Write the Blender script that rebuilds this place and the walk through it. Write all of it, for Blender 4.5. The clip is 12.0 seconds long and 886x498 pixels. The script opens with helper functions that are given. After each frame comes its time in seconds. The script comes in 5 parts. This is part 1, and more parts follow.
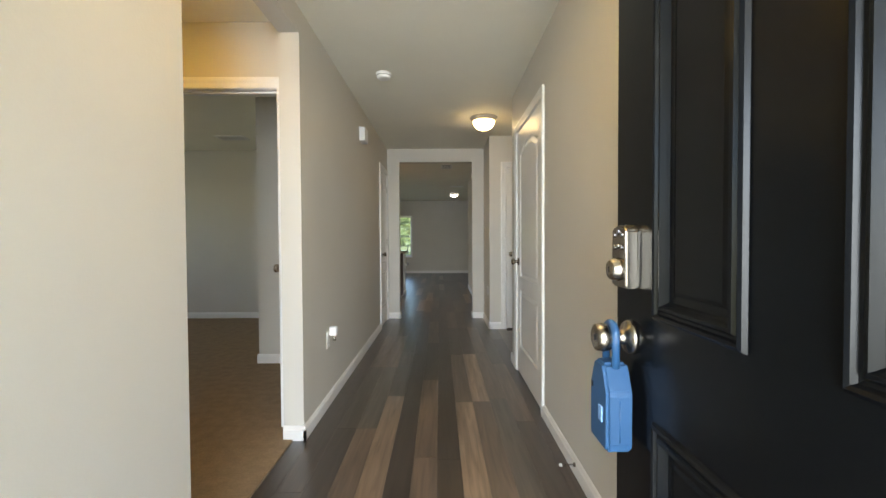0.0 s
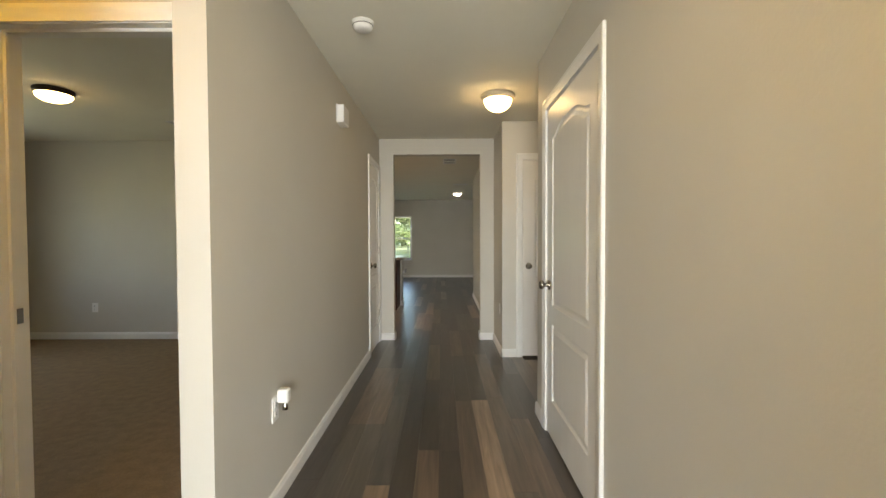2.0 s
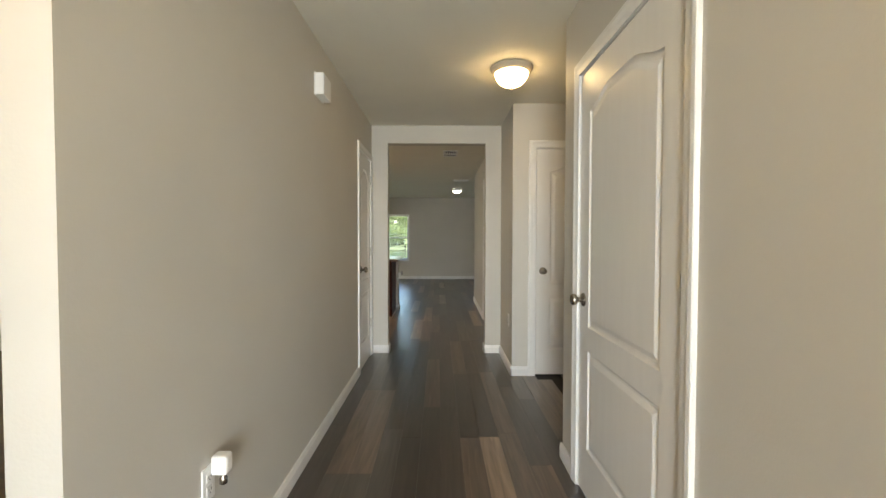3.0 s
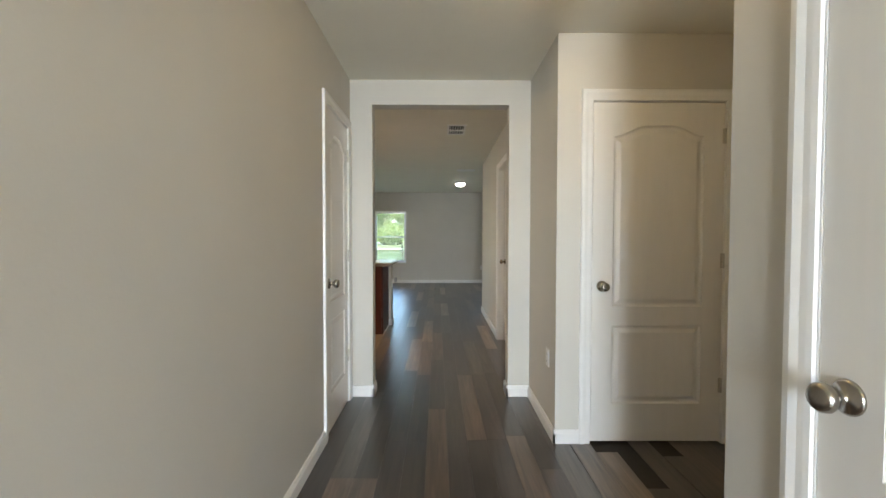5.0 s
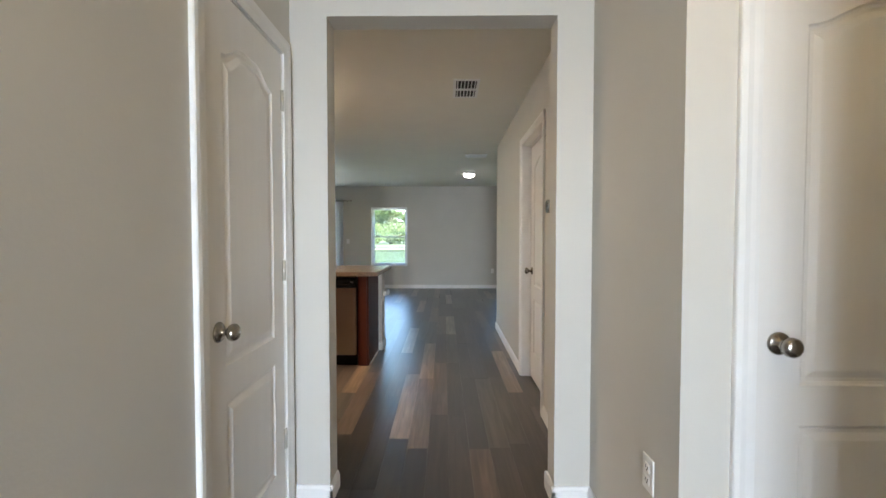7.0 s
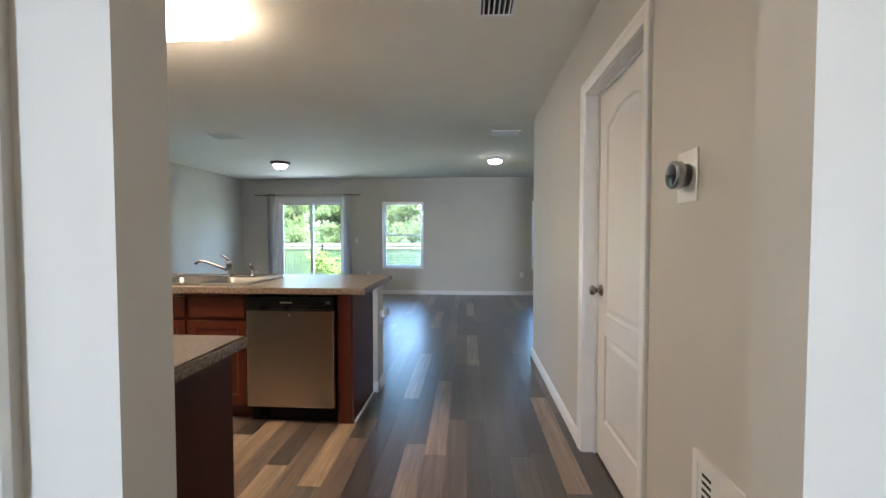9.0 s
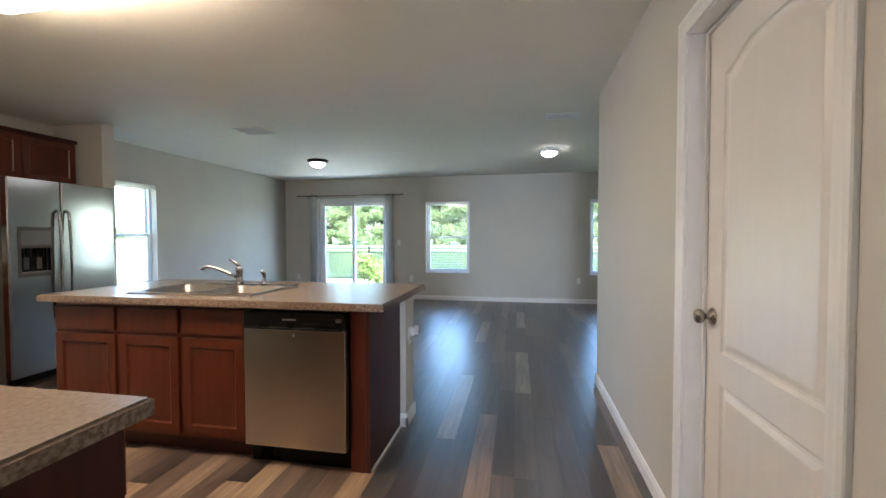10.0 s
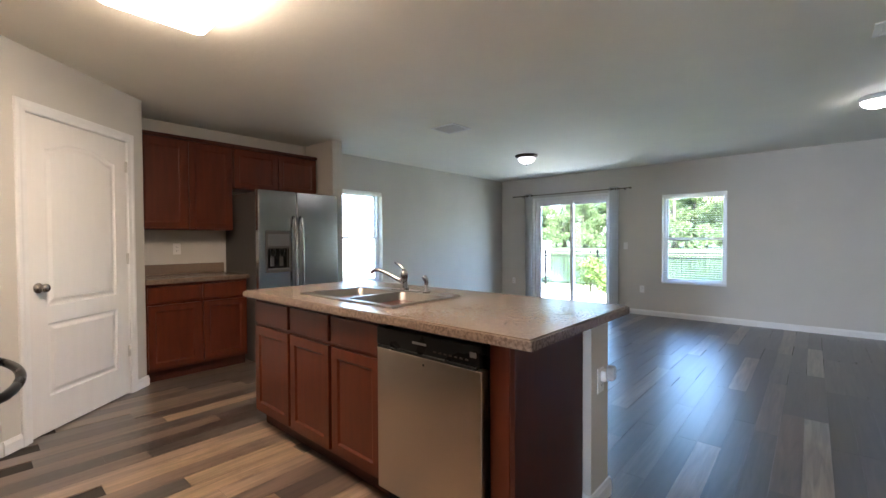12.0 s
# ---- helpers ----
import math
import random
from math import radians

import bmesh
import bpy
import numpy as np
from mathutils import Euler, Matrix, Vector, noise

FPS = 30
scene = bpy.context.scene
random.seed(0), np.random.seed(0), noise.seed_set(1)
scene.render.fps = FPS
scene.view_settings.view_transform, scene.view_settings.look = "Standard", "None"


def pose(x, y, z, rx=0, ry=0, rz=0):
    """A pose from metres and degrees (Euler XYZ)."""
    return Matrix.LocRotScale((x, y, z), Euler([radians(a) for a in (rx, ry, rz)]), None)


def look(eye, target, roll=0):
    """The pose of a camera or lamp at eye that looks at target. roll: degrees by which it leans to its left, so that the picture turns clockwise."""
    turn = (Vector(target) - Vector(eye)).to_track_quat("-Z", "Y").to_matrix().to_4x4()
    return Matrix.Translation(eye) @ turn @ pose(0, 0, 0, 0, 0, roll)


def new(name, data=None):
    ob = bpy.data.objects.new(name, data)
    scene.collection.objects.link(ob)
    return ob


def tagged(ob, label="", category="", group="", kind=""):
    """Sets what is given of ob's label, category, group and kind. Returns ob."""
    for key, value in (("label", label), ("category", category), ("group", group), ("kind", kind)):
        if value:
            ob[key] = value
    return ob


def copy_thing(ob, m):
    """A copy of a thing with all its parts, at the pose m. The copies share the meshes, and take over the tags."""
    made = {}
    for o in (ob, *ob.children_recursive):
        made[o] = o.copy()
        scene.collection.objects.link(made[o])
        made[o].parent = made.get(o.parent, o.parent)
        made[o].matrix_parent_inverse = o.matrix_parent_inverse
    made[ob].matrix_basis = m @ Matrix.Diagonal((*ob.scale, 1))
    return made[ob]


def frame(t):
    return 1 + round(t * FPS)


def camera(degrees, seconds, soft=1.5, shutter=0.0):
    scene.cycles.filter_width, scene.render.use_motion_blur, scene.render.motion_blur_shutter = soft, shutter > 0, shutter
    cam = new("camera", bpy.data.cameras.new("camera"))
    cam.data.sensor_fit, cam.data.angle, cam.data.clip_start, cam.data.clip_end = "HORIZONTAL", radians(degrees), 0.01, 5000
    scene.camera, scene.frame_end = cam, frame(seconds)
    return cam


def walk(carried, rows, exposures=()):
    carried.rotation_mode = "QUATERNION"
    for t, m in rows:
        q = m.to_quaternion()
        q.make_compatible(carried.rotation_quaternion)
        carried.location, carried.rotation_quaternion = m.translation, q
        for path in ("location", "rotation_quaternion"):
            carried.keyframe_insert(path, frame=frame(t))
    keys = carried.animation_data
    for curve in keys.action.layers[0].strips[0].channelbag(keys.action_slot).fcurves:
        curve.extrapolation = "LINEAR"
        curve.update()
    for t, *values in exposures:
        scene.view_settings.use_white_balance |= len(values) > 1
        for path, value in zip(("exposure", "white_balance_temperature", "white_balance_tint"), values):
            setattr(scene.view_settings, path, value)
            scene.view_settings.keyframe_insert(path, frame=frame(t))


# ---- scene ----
cam = camera(92.8, 12.0)
PATH = [
    (0, (0.359, 0.239, 1.141), (0.358, 2.239, 1.095), -0.3),
    (0.5, (0.348, 0.517, 1.196), (0.34, 2.516, 1.146), -0.1),
    (1, (0.337, 0.728, 1.256), (0.329, 2.728, 1.205), -0.2),
    (1.5, (0.347, 0.965, 1.243), (0.341, 2.964, 1.192), -0.2),
    (2, (0.351, 1.2, 1.242), (0.342, 3.2, 1.19), -0.2),
    (2.5, (0.331, 1.494, 1.249), (0.33, 3.493, 1.194), -0.0),
    (4.5, (0.292, 2.713, 1.249), (0.3, 4.713, 1.194), 0.1),
    (5, (0.257, 3.067, 1.24), (0.267, 5.066, 1.184), 0.1),
    (5.5, (0.246, 3.389, 1.258), (0.242, 5.388, 1.198), 0.0),
    (6, (0.216, 3.723, 1.248), (0.212, 5.722, 1.192), 0.1),
    (6.5, (0.256, 4.053, 1.244), (0.236, 6.052, 1.183), 0.0),
    (7, (0.282, 4.379, 1.253), (0.260, 6.378, 1.192), 0.0),
    (8.8, (0.292, 5.562, 1.26), (0.192, 7.558, 1.194), -0.0),
    (9, (0.293, 5.688, 1.26), (0.165, 7.683, 1.191), -0.0),
    (9.5, (0.31, 5.992, 1.257), (0.081, 7.978, 1.197), -0.0),
    (10, (0.304, 6.319, 1.255), (-0.06, 8.285, 1.196), -0.1),
    (10.5, (0.348, 6.529, 1.246), (-0.213, 8.448, 1.19), 0.0),
    (11, (0.317, 6.765, 1.216), (-0.471, 8.603, 1.172), -0.1),
    (11.2, (0.302, 6.845, 1.212), (-0.586, 8.637, 1.173), -0.2),
    (11.5, (0.313, 6.917, 1.226), (-0.741, 8.617, 1.184), -0.3),
    (12, (0.315, 7.144, 1.238), (-1.015, 8.637, 1.197), -0.3),
]
walk(cam, [(t, look(eye, target, roll)) for t, eye, target, roll in PATH],
     [(0.0, 3.05, 6850, 11), (1.0, 3.14, 7650, 11), (2.5, 3.28, 7450, 11), (4.5, 3.6, 6550, 10), (5.4, 3.87, 6450, 10), (6.0, 3.95, 6200, 11), (7.2, 3.95, 6050, 12), (9.0, 4.1, 5750, 13), (10.5, 4.2, 5750, 15), (12.0, 4.24, 5750, 17)])

# ---- light ----
world = bpy.data.worlds.new("sky")
scene.world = world
world.use_nodes = True
wn = world.node_tree
sky = wn.nodes.new("ShaderNodeTexSky")
sky.sky_type, sky.sun_disc = 'NISHITA', False
sky.sun_elevation, sky.sun_rotation = radians(57), radians(127)
sky.dust_density, sky.ozone_density = 0.4, 2.0
bg = wn.nodes["Background"]
bg.inputs["Strength"].default_value = 0.15
wn.links.new(sky.outputs["Color"], bg.inputs["Color"])
sun = new("sun", bpy.data.lights.new("sun", 'SUN'))
sun.data.energy, sun.data.angle, sun.data.color = 5.0, radians(0.5), (1.0, 0.95, 0.88)
sun.matrix_world = look((0, 0, 20), (-0.80 * 13, 0.60 * 13, 0))


def area_lamp(name, m, w, h, watts, colour):
    la = bpy.data.lights.new(name, 'AREA')
    la.shape, la.size, la.size_y, la.energy, la.color = 'RECTANGLE', w, h, watts, colour
    ob = new(name, la)
    ob.matrix_world = m
    return ob


# daylight of the porch, coming in through the open front door
area_lamp("porch_daylight", look((0.30, -3.6, 1.30), (0.30, 3.0, 1.15)), 3.2, 2.4, 96, (0.80, 0.90, 1.0))
# sky light in the opening of the bedroom window
area_lamp("bedroom_window_daylight", look((-4.94, 4.6, 1.4), (0, 4.6, 1.2)), 0.9, 1.2, 1.2, (0.88, 0.95, 1.0))


# ---- materials ----
def material(name, colour, rough=0.5, metal=0.0, vary=0.06, scale=6.0, bump=0.0, bump_scale=120.0, stain=0.0, spec=0.5, stretch=(1, 1, 1)):
    m = bpy.data.materials.new(name)
    m.use_nodes = True
    n, l = m.node_tree.nodes, m.node_tree.links
    b = n["Principled BSDF"]
    b.inputs["Roughness"].default_value, b.inputs["Metallic"].default_value = rough, metal
    b.inputs["Specular IOR Level"].default_value = spec
    tc = n.new("ShaderNodeTexCoord")
    mp = n.new("ShaderNodeMapping")
    mp.inputs["Scale"].default_value = stretch
    l.new(tc.outputs["Object"], mp.inputs["Vector"])
    t1 = n.new("ShaderNodeTexNoise")
    t1.inputs["Scale"].default_value, t1.inputs["Detail"].default_value = scale, 6
    l.new(mp.outputs["Vector"], t1.inputs["Vector"])
    ramp = n.new("ShaderNodeValToRGB")
    c = Vector(colour)
    ramp.color_ramp.elements[0].position, ramp.color_ramp.elements[1].position = 0.3, 0.7
    ramp.color_ramp.elements[0].color = (*(c * (1 - vary)), 1)
    ramp.color_ramp.elements[1].color = (*[min(1, v * (1 + vary)) for v in c], 1)
    l.new(t1.outputs["Fac"], ramp.inputs["Fac"])
    out = ramp.outputs["Color"]
    if stain:
        t2 = n.new("ShaderNodeTexNoise")
        t2.inputs["Scale"].default_value, t2.inputs["Detail"].default_value = scale * 0.17, 4
        l.new(tc.outputs["Object"], t2.inputs["Vector"])
        r2 = n.new("ShaderNodeMapRange")
        r2.inputs["From Min"].default_value, r2.inputs["From Max"].default_value = 0.35, 0.7
        r2.inputs["To Min"].default_value, r2.inputs["To Max"].default_value = 1.0, 1.0 - stain
        l.new(t2.outputs["Fac"], r2.inputs["Value"])
        mul = n.new("ShaderNodeMix")
        mul.data_type, mul.blend_type = 'RGBA', 'MULTIPLY'
        mul.inputs["Factor"].default_value = 1
        l.new(out, mul.inputs["A"])
        l.new(r2.outputs["Result"], mul.inputs["B"])
        out = mul.outputs["Result"]
    l.new(out, b.inputs["Base Color"])
    rr = n.new("ShaderNodeMapRange")
    rr.inputs["To Min"].default_value, rr.inputs["To Max"].default_value = max(0.02, rough * 0.85), min(1, rough * 1.15)
    l.new(t1.outputs["Fac"], rr.inputs["Value"])
    l.new(rr.outputs["Result"], b.inputs["Roughness"])
    if bump:
        t3 = n.new("ShaderNodeTexNoise")
        t3.inputs["Scale"].default_value, t3.inputs["Detail"].default_value = bump_scale, 3
        l.new(mp.outputs["Vector"], t3.inputs["Vector"])
        bp = n.new("ShaderNodeBump")
        bp.inputs["Strength"].default_value, bp.inputs["Distance"].default_value = bump, 0.002
        l.new(t3.outputs["Fac"], bp.inputs["Height"])
        l.new(bp.outputs["Normal"], b.inputs["Normal"])
    return m


def glowing(name, colour, strength):
    m = bpy.data.materials.new(name)
    m.use_nodes = True
    b = m.node_tree.nodes["Principled BSDF"]
    b.inputs["Base Color"].default_value = (0.8, 0.78, 0.74, 1)
    b.inputs["Emission Color"].default_value = (*colour, 1)
    b.inputs["Emission Strength"].default_value = strength
    b.inputs["Roughness"].default_value = 0.3
    return m


def glass_material(name):
    m = bpy.data.materials.new(name)
    m.use_nodes = True
    n, l = m.node_tree.nodes, m.node_tree.links
    n.clear()
    o = n.new("ShaderNodeOutputMaterial")
    mix = n.new("ShaderNodeMixShader")
    lw = n.new("ShaderNodeLayerWeight")
    lw.inputs["Blend"].default_value = 0.5
    pw = n.new("ShaderNodeMath")
    pw.operation = 'POWER'
    pw.inputs[1].default_value = 5.0
    l.new(lw.outputs["Facing"], pw.inputs[0])
    fr = n.new("ShaderNodeMath")
    fr.operation = 'MULTIPLY_ADD'
    fr.inputs[1].default_value, fr.inputs[2].default_value = 0.9, 0.04
    l.new(pw.outputs[0], fr.inputs[0])
    tr = n.new("ShaderNodeBsdfTransparent")
    gl = n.new("ShaderNodeBsdfGlossy")
    gl.inputs["Roughness"].default_value = 0.01
    tr.inputs["Color"].default_value = (0.93, 0.97, 0.95, 1)
    l.new(fr.outputs[0], mix.inputs[0])
    l.new(tr.outputs[0], mix.inputs[1])
    l.new(gl.outputs[0], mix.inputs[2])
    l.new(mix.outputs[0], o.inputs["Surface"])
    return m


def plank_material(name, per_object, low, high, grain=1.0):
    """Vinyl wood planks: each takes one tone of a brown-grey ramp, with long grain."""
    m = bpy.data.materials.new(name)
    m.use_nodes = True
    n, l = m.node_tree.nodes, m.node_tree.links
    b = n["Principled BSDF"]
    geo = n.new("ShaderNodeNewGeometry")
    rnd = n.new("ShaderNodeObjectInfo").outputs["Random"] if per_object else geo.outputs["Random Per Island"]
    tone = n.new("ShaderNodeValToRGB")
    e = tone.color_ramp.elements
    e[0].position, e[0].color = 0.0, (*low, 1)
    e[1].position, e[1].color = 1.0, (*high, 1)
    l.new(rnd, tone.inputs["Fac"])
    # grain: long along y, shifted plank by plank
    shift = n.new("ShaderNodeMath")
    shift.operation = 'MULTIPLY'
    shift.inputs[1].default_value = 37.0
    l.new(rnd, shift.inputs[0])
    comb = n.new("ShaderNodeCombineXYZ")
    l.new(shift.outputs[0], comb.inputs["Z"])
    add = n.new("ShaderNodeVectorMath")
    l.new(geo.outputs["Position"], add.inputs[0])
    l.new(comb.outputs[0], add.inputs[1])
    mp = n.new("ShaderNodeMapping")
    mp.inputs["Scale"].default_value = (38, 2.2, 1)
    l.new(add.outputs[0], mp.inputs["Vector"])
    g = n.new("ShaderNodeTexNoise")
    g.inputs["Scale"].default_value, g.inputs["Detail"].default_value, g.inputs["Distortion"].default_value = 1.0, 8, 0.8
    l.new(mp.outputs[0], g.inputs["Vector"])
    gr = n.new("ShaderNodeMapRange")
    gr.inputs["From Min"].default_value, gr.inputs["From Max"].default_value = 0.3, 0.7
    gr.inputs["To Min"].default_value, gr.inputs["To Max"].default_value = 1 - 0.42 * grain, 1 + 0.36 * grain
    l.new(g.outputs["Fac"], gr.inputs["Value"])
    mp2 = n.new("ShaderNodeMapping")
    mp2.inputs["Scale"].default_value = (7, 1.1, 1)
    l.new(add.outputs[0], mp2.inputs["Vector"])
    g2 = n.new("ShaderNodeTexNoise")
    g2.inputs["Scale"].default_value, g2.inputs["Detail"].default_value = 1.0, 4
    l.new(mp2.outputs[0], g2.inputs["Vector"])
    gr2 = n.new("ShaderNodeMapRange")
    gr2.inputs["From Min"].default_value, gr2.inputs["From Max"].default_value = 0.3, 0.7
    gr2.inputs["To Min"].default_value, gr2.inputs["To Max"].default_value = 0.72, 1.25
    l.new(g2.outputs["Fac"], gr2.inputs["Value"])
    mm = n.new("ShaderNodeMath")
    mm.operation = 'MULTIPLY'
    l.new(gr.outputs[0], mm.inputs[0])
    l.new(gr2.outputs[0], mm.inputs[1])
    mul = n.new("ShaderNodeMix")
    mul.data_type, mul.blend_type = 'RGBA', 'MULTIPLY'
    mul.inputs["Factor"].default_value = 1
    l.new(tone.outputs["Color"], mul.inputs["A"])
    l.new(mm.outputs[0], mul.inputs["B"])
    l.new(mul.outputs["Result"], b.inputs["Base Color"])
    ro = n.new("ShaderNodeMapRange")
    ro.inputs["To Min"].default_value, ro.inputs["To Max"].default_value = 0.30, 0.40
    l.new(g2.outputs["Fac"], ro.inputs["Value"])
    l.new(ro.outputs[0], b.inputs["Roughness"])
    b.inputs["Specular IOR Level"].default_value = 0.8
    b.inputs["Coat Weight"].default_value, b.inputs["Coat Roughness"].default_value = 0.5, 0.36
    bp = n.new("ShaderNodeBump")
    bp.inputs["Strength"].default_value, bp.inputs["Distance"].default_value = 0.05, 0.001
    l.new(g.outputs["Fac"], bp.inputs["Height"])
    l.new(bp.outputs[0], b.inputs["Normal"])
    return m


def laminate_material(name, low=(0.90, 0.88, 0.86, 1), high=(1.09, 1.08, 1.07, 1), scale=95):
    """Speckled brown-beige laminate of the worktops."""
    m = material(name, (0.200, 0.152, 0.114), 0.25, vary=0.04, scale=60, bump=0.03)
    n, l = m.node_tree.nodes, m.node_tree.links
    b = n["Principled BSDF"]
    old = b.inputs["Base Color"].links[0].from_socket
    tc = n.new("ShaderNodeTexCoord")
    v = n.new("ShaderNodeTexNoise")
    v.inputs["Scale"].default_value, v.inputs["Detail"].default_value = scale, 3
    l.new(tc.outputs["Object"], v.inputs["Vector"])
    r = n.new("ShaderNodeValToRGB")
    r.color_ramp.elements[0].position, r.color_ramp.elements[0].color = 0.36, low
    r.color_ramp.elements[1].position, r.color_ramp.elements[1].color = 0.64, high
    l.new(v.outputs["Fac"], r.inputs["Fac"])
    mul = n.new("ShaderNodeMix")
    mul.data_type, mul.blend_type = 'RGBA', 'MULTIPLY'
    mul.inputs["Factor"].default_value = 1
    l.new(old, mul.inputs["A"])
    l.new(r.outputs["Color"], mul.inputs["B"])
    l.new(mul.outputs["Result"], b.inputs["Base Color"])
    return m


M_WALL = material("wall_paint", (0.565, 0.54, 0.49), 0.58, vary=0.025, scale=2.2, bump=0.22, bump_scale=95, stain=0.05)
M_CEIL = material("ceiling_paint", (0.77, 0.74, 0.645), 0.75, vary=0.02, scale=3, bump=1.0, bump_scale=17)
M_TRIM = material("white_trim_paint", (0.78, 0.77, 0.75), 0.34, vary=0.03, scale=9, bump=0.04, bump_scale=60, stain=0.06)
M_DOOR = material("white_door_paint", (0.74, 0.72, 0.69), 0.30, vary=0.02, scale=4, bump=0.03, bump_scale=90, stretch=(6, 6, 0.6))
M_BLACK = material("black_door_paint", (0.0042, 0.0049, 0.0060), 0.24, spec=0.14, vary=0.05, scale=1.5, bump=0.02, bump_scale=90, stretch=(6, 6, 0.6))
M_CARPET = material("beige_carpet", (0.27, 0.195, 0.12), 0.95, vary=0.12, scale=90, bump=0.5, bump_scale=380, stain=0.2)
M_CHERRY = material("cherry_wood", (0.082, 0.0185, 0.0072), 0.30, spec=0.28, vary=0.18, scale=5, bump=0.01, bump_scale=30, stretch=(5, 5, 0.5))
# darker cherry colour for toe kicks, end panels and crown mouldings
M_CHERRY_DARK = material("cherry_wood_darker", (0.050, 0.014, 0.008), 0.45, spec=0.2, vary=0.2, scale=5, bump=0.01, bump_scale=30, stretch=(5, 5, 0.5))
M_LAM = laminate_material("worktop_laminate")
# same speckled laminate, with the edge's shade darkened into its colour
M_LAM_EDGE_SHADE = laminate_material("worktop_laminate_shaded_edge", (0.58, 0.53, 0.50, 1), (1.12, 1.1, 1.08, 1), 85)
M_STEEL = material("brushed_steel", (0.47, 0.46, 0.45), 0.16, 1.0, vary=0.03, scale=2, bump=0.2, bump_scale=1.6, stretch=(1, 1, 2.5))
# dishwasher steel: the floor's warm reflection is tinted into the base colour
M_STEEL_WARM_REFL = material("brushed_steel_warm_reflection", (0.52, 0.46, 0.39), 0.30, 1.0, vary=0.03, scale=2, bump=0.2, bump_scale=1.6)
M_STEELH = material("sink_steel", (0.36, 0.34, 0.31), 0.38, 1.0, vary=0.05, scale=12)
M_CHROME = material("chrome", (0.42, 0.42, 0.43), 0.07, 1.0, vary=0.02)
M_NICKEL = material("satin_nickel", (0.34, 0.31, 0.27), 0.24, 1.0, vary=0.04)
M_CREAM = material("cream_lamp_rim", (0.55, 0.47, 0.36), 0.4, vary=0.04)
M_HINGE = material("hinge_nickel", (0.52, 0.50, 0.46), 0.38, 0.8, vary=0.04)
M_BRONZE = material("dark_bronze", (0.05, 0.035, 0.025), 0.4, 0.7)
M_DARK = material("black_plastic", (0.006, 0.006, 0.006), 0.28, spec=0.1, vary=0.1)
M_GREY = material("fridge_side_grey", (0.062, 0.057, 0.052), 0.5, vary=0.05, bump=0.2, bump_scale=200)
M_PANEL = material("grey_control_panel", (0.11, 0.11, 0.11), 0.3, vary=0.02)
M_CLEAR = material("cloudy_plastic", (0.42, 0.42, 0.42), 0.2, vary=0.1, scale=40)
M_SCREEN = material("black_glass", (0.012, 0.016, 0.015), 0.06, spec=0.6, vary=0.02)
M_WHITE = material("white_plastic", (0.78, 0.77, 0.75), 0.35, vary=0.01)
M_VINYL = material("white_vinyl", (0.80, 0.80, 0.80), 0.35, vary=0.01)
M_BLUE = material("blue_vinyl", (0.017, 0.066, 0.155), 0.42, vary=0.08, bump=0.1, bump_scale=200)
M_CURTAIN = material("grey_curtain", (0.84, 0.83, 0.82), 0.85, vary=0.05, scale=30, bump=0.3, bump_scale=500)
cn = M_CURTAIN.node_tree
mixs, trl = cn.nodes.new("ShaderNodeMixShader"), cn.nodes.new("ShaderNodeBsdfTranslucent")
trl.inputs["Color"].default_value, mixs.inputs[0].default_value = (0.80, 0.80, 0.80, 1), 0.5
cn.links.new(cn.nodes["Principled BSDF"].outputs[0], mixs.inputs[1])
cn.links.new(trl.outputs[0], mixs.inputs[2])
cn.links.new(mixs.outputs[0], cn.nodes["Material Output"].inputs["Surface"])
M_BLIND = material("white_blind", (0.82, 0.82, 0.82), 0.45, vary=0.01)
cn = M_BLIND.node_tree
mixs, trl = cn.nodes.new("ShaderNodeMixShader"), cn.nodes.new("ShaderNodeBsdfTranslucent")
trl.inputs["Color"].default_value, mixs.inputs[0].default_value = (0.9, 0.9, 0.9, 1), 0.6
cn.links.new(cn.nodes["Principled BSDF"].outputs[0], mixs.inputs[1])
cn.links.new(trl.outputs[0], mixs.inputs[2])
cn.links.new(mixs.outputs[0], cn.nodes["Material Output"].inputs["Surface"])
M_GLASS = glass_material("window_glass")
M_PLANK = plank_material("vinyl_plank_dark", True, (0.029, 0.0205, 0.0165), (0.056, 0.040, 0.032))
M_PLANK_GREY = plank_material("vinyl_plank_grey", True, (0.062, 0.051, 0.042), (0.088, 0.072, 0.058))
M_PLANK_MID = plank_material("vinyl_plank_brown", True, (0.092, 0.062, 0.045), (0.132, 0.090, 0.064))
M_PLANK_LIGHT = plank_material("vinyl_plank_light", True, (0.195, 0.134, 0.092), (0.245, 0.170, 0.116))
M_PLANK_TAN = plank_material("vinyl_plank_tan", True, (0.24, 0.165, 0.102), (0.29, 0.198, 0.121))
M_PLANK_PALE = plank_material("vinyl_plank_pale", True, (0.22, 0.19, 0.15), (0.26, 0.22, 0.175))
M_PLANK_FAR = plank_material("vinyl_plank_dark_joined", False, (0.030, 0.023, 0.019), (0.085, 0.066, 0.052))
M_PLANK_FAR_MID = plank_material("vinyl_plank_brown_joined", False, (0.105, 0.076, 0.052), (0.20, 0.150, 0.105))
M_LAMP_WARM = glowing("frosted_glass_warm", (1.0, 0.70, 0.31), 2.2)
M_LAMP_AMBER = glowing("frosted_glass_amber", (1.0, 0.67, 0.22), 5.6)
M_LAMP_ORANGE = glowing("frosted_glass_orange", (1.0, 0.55, 0.06), 2.5)
M_LAMP_COOL = glowing("frosted_glass_white", (1.0, 0.93, 0.82), 1.8)
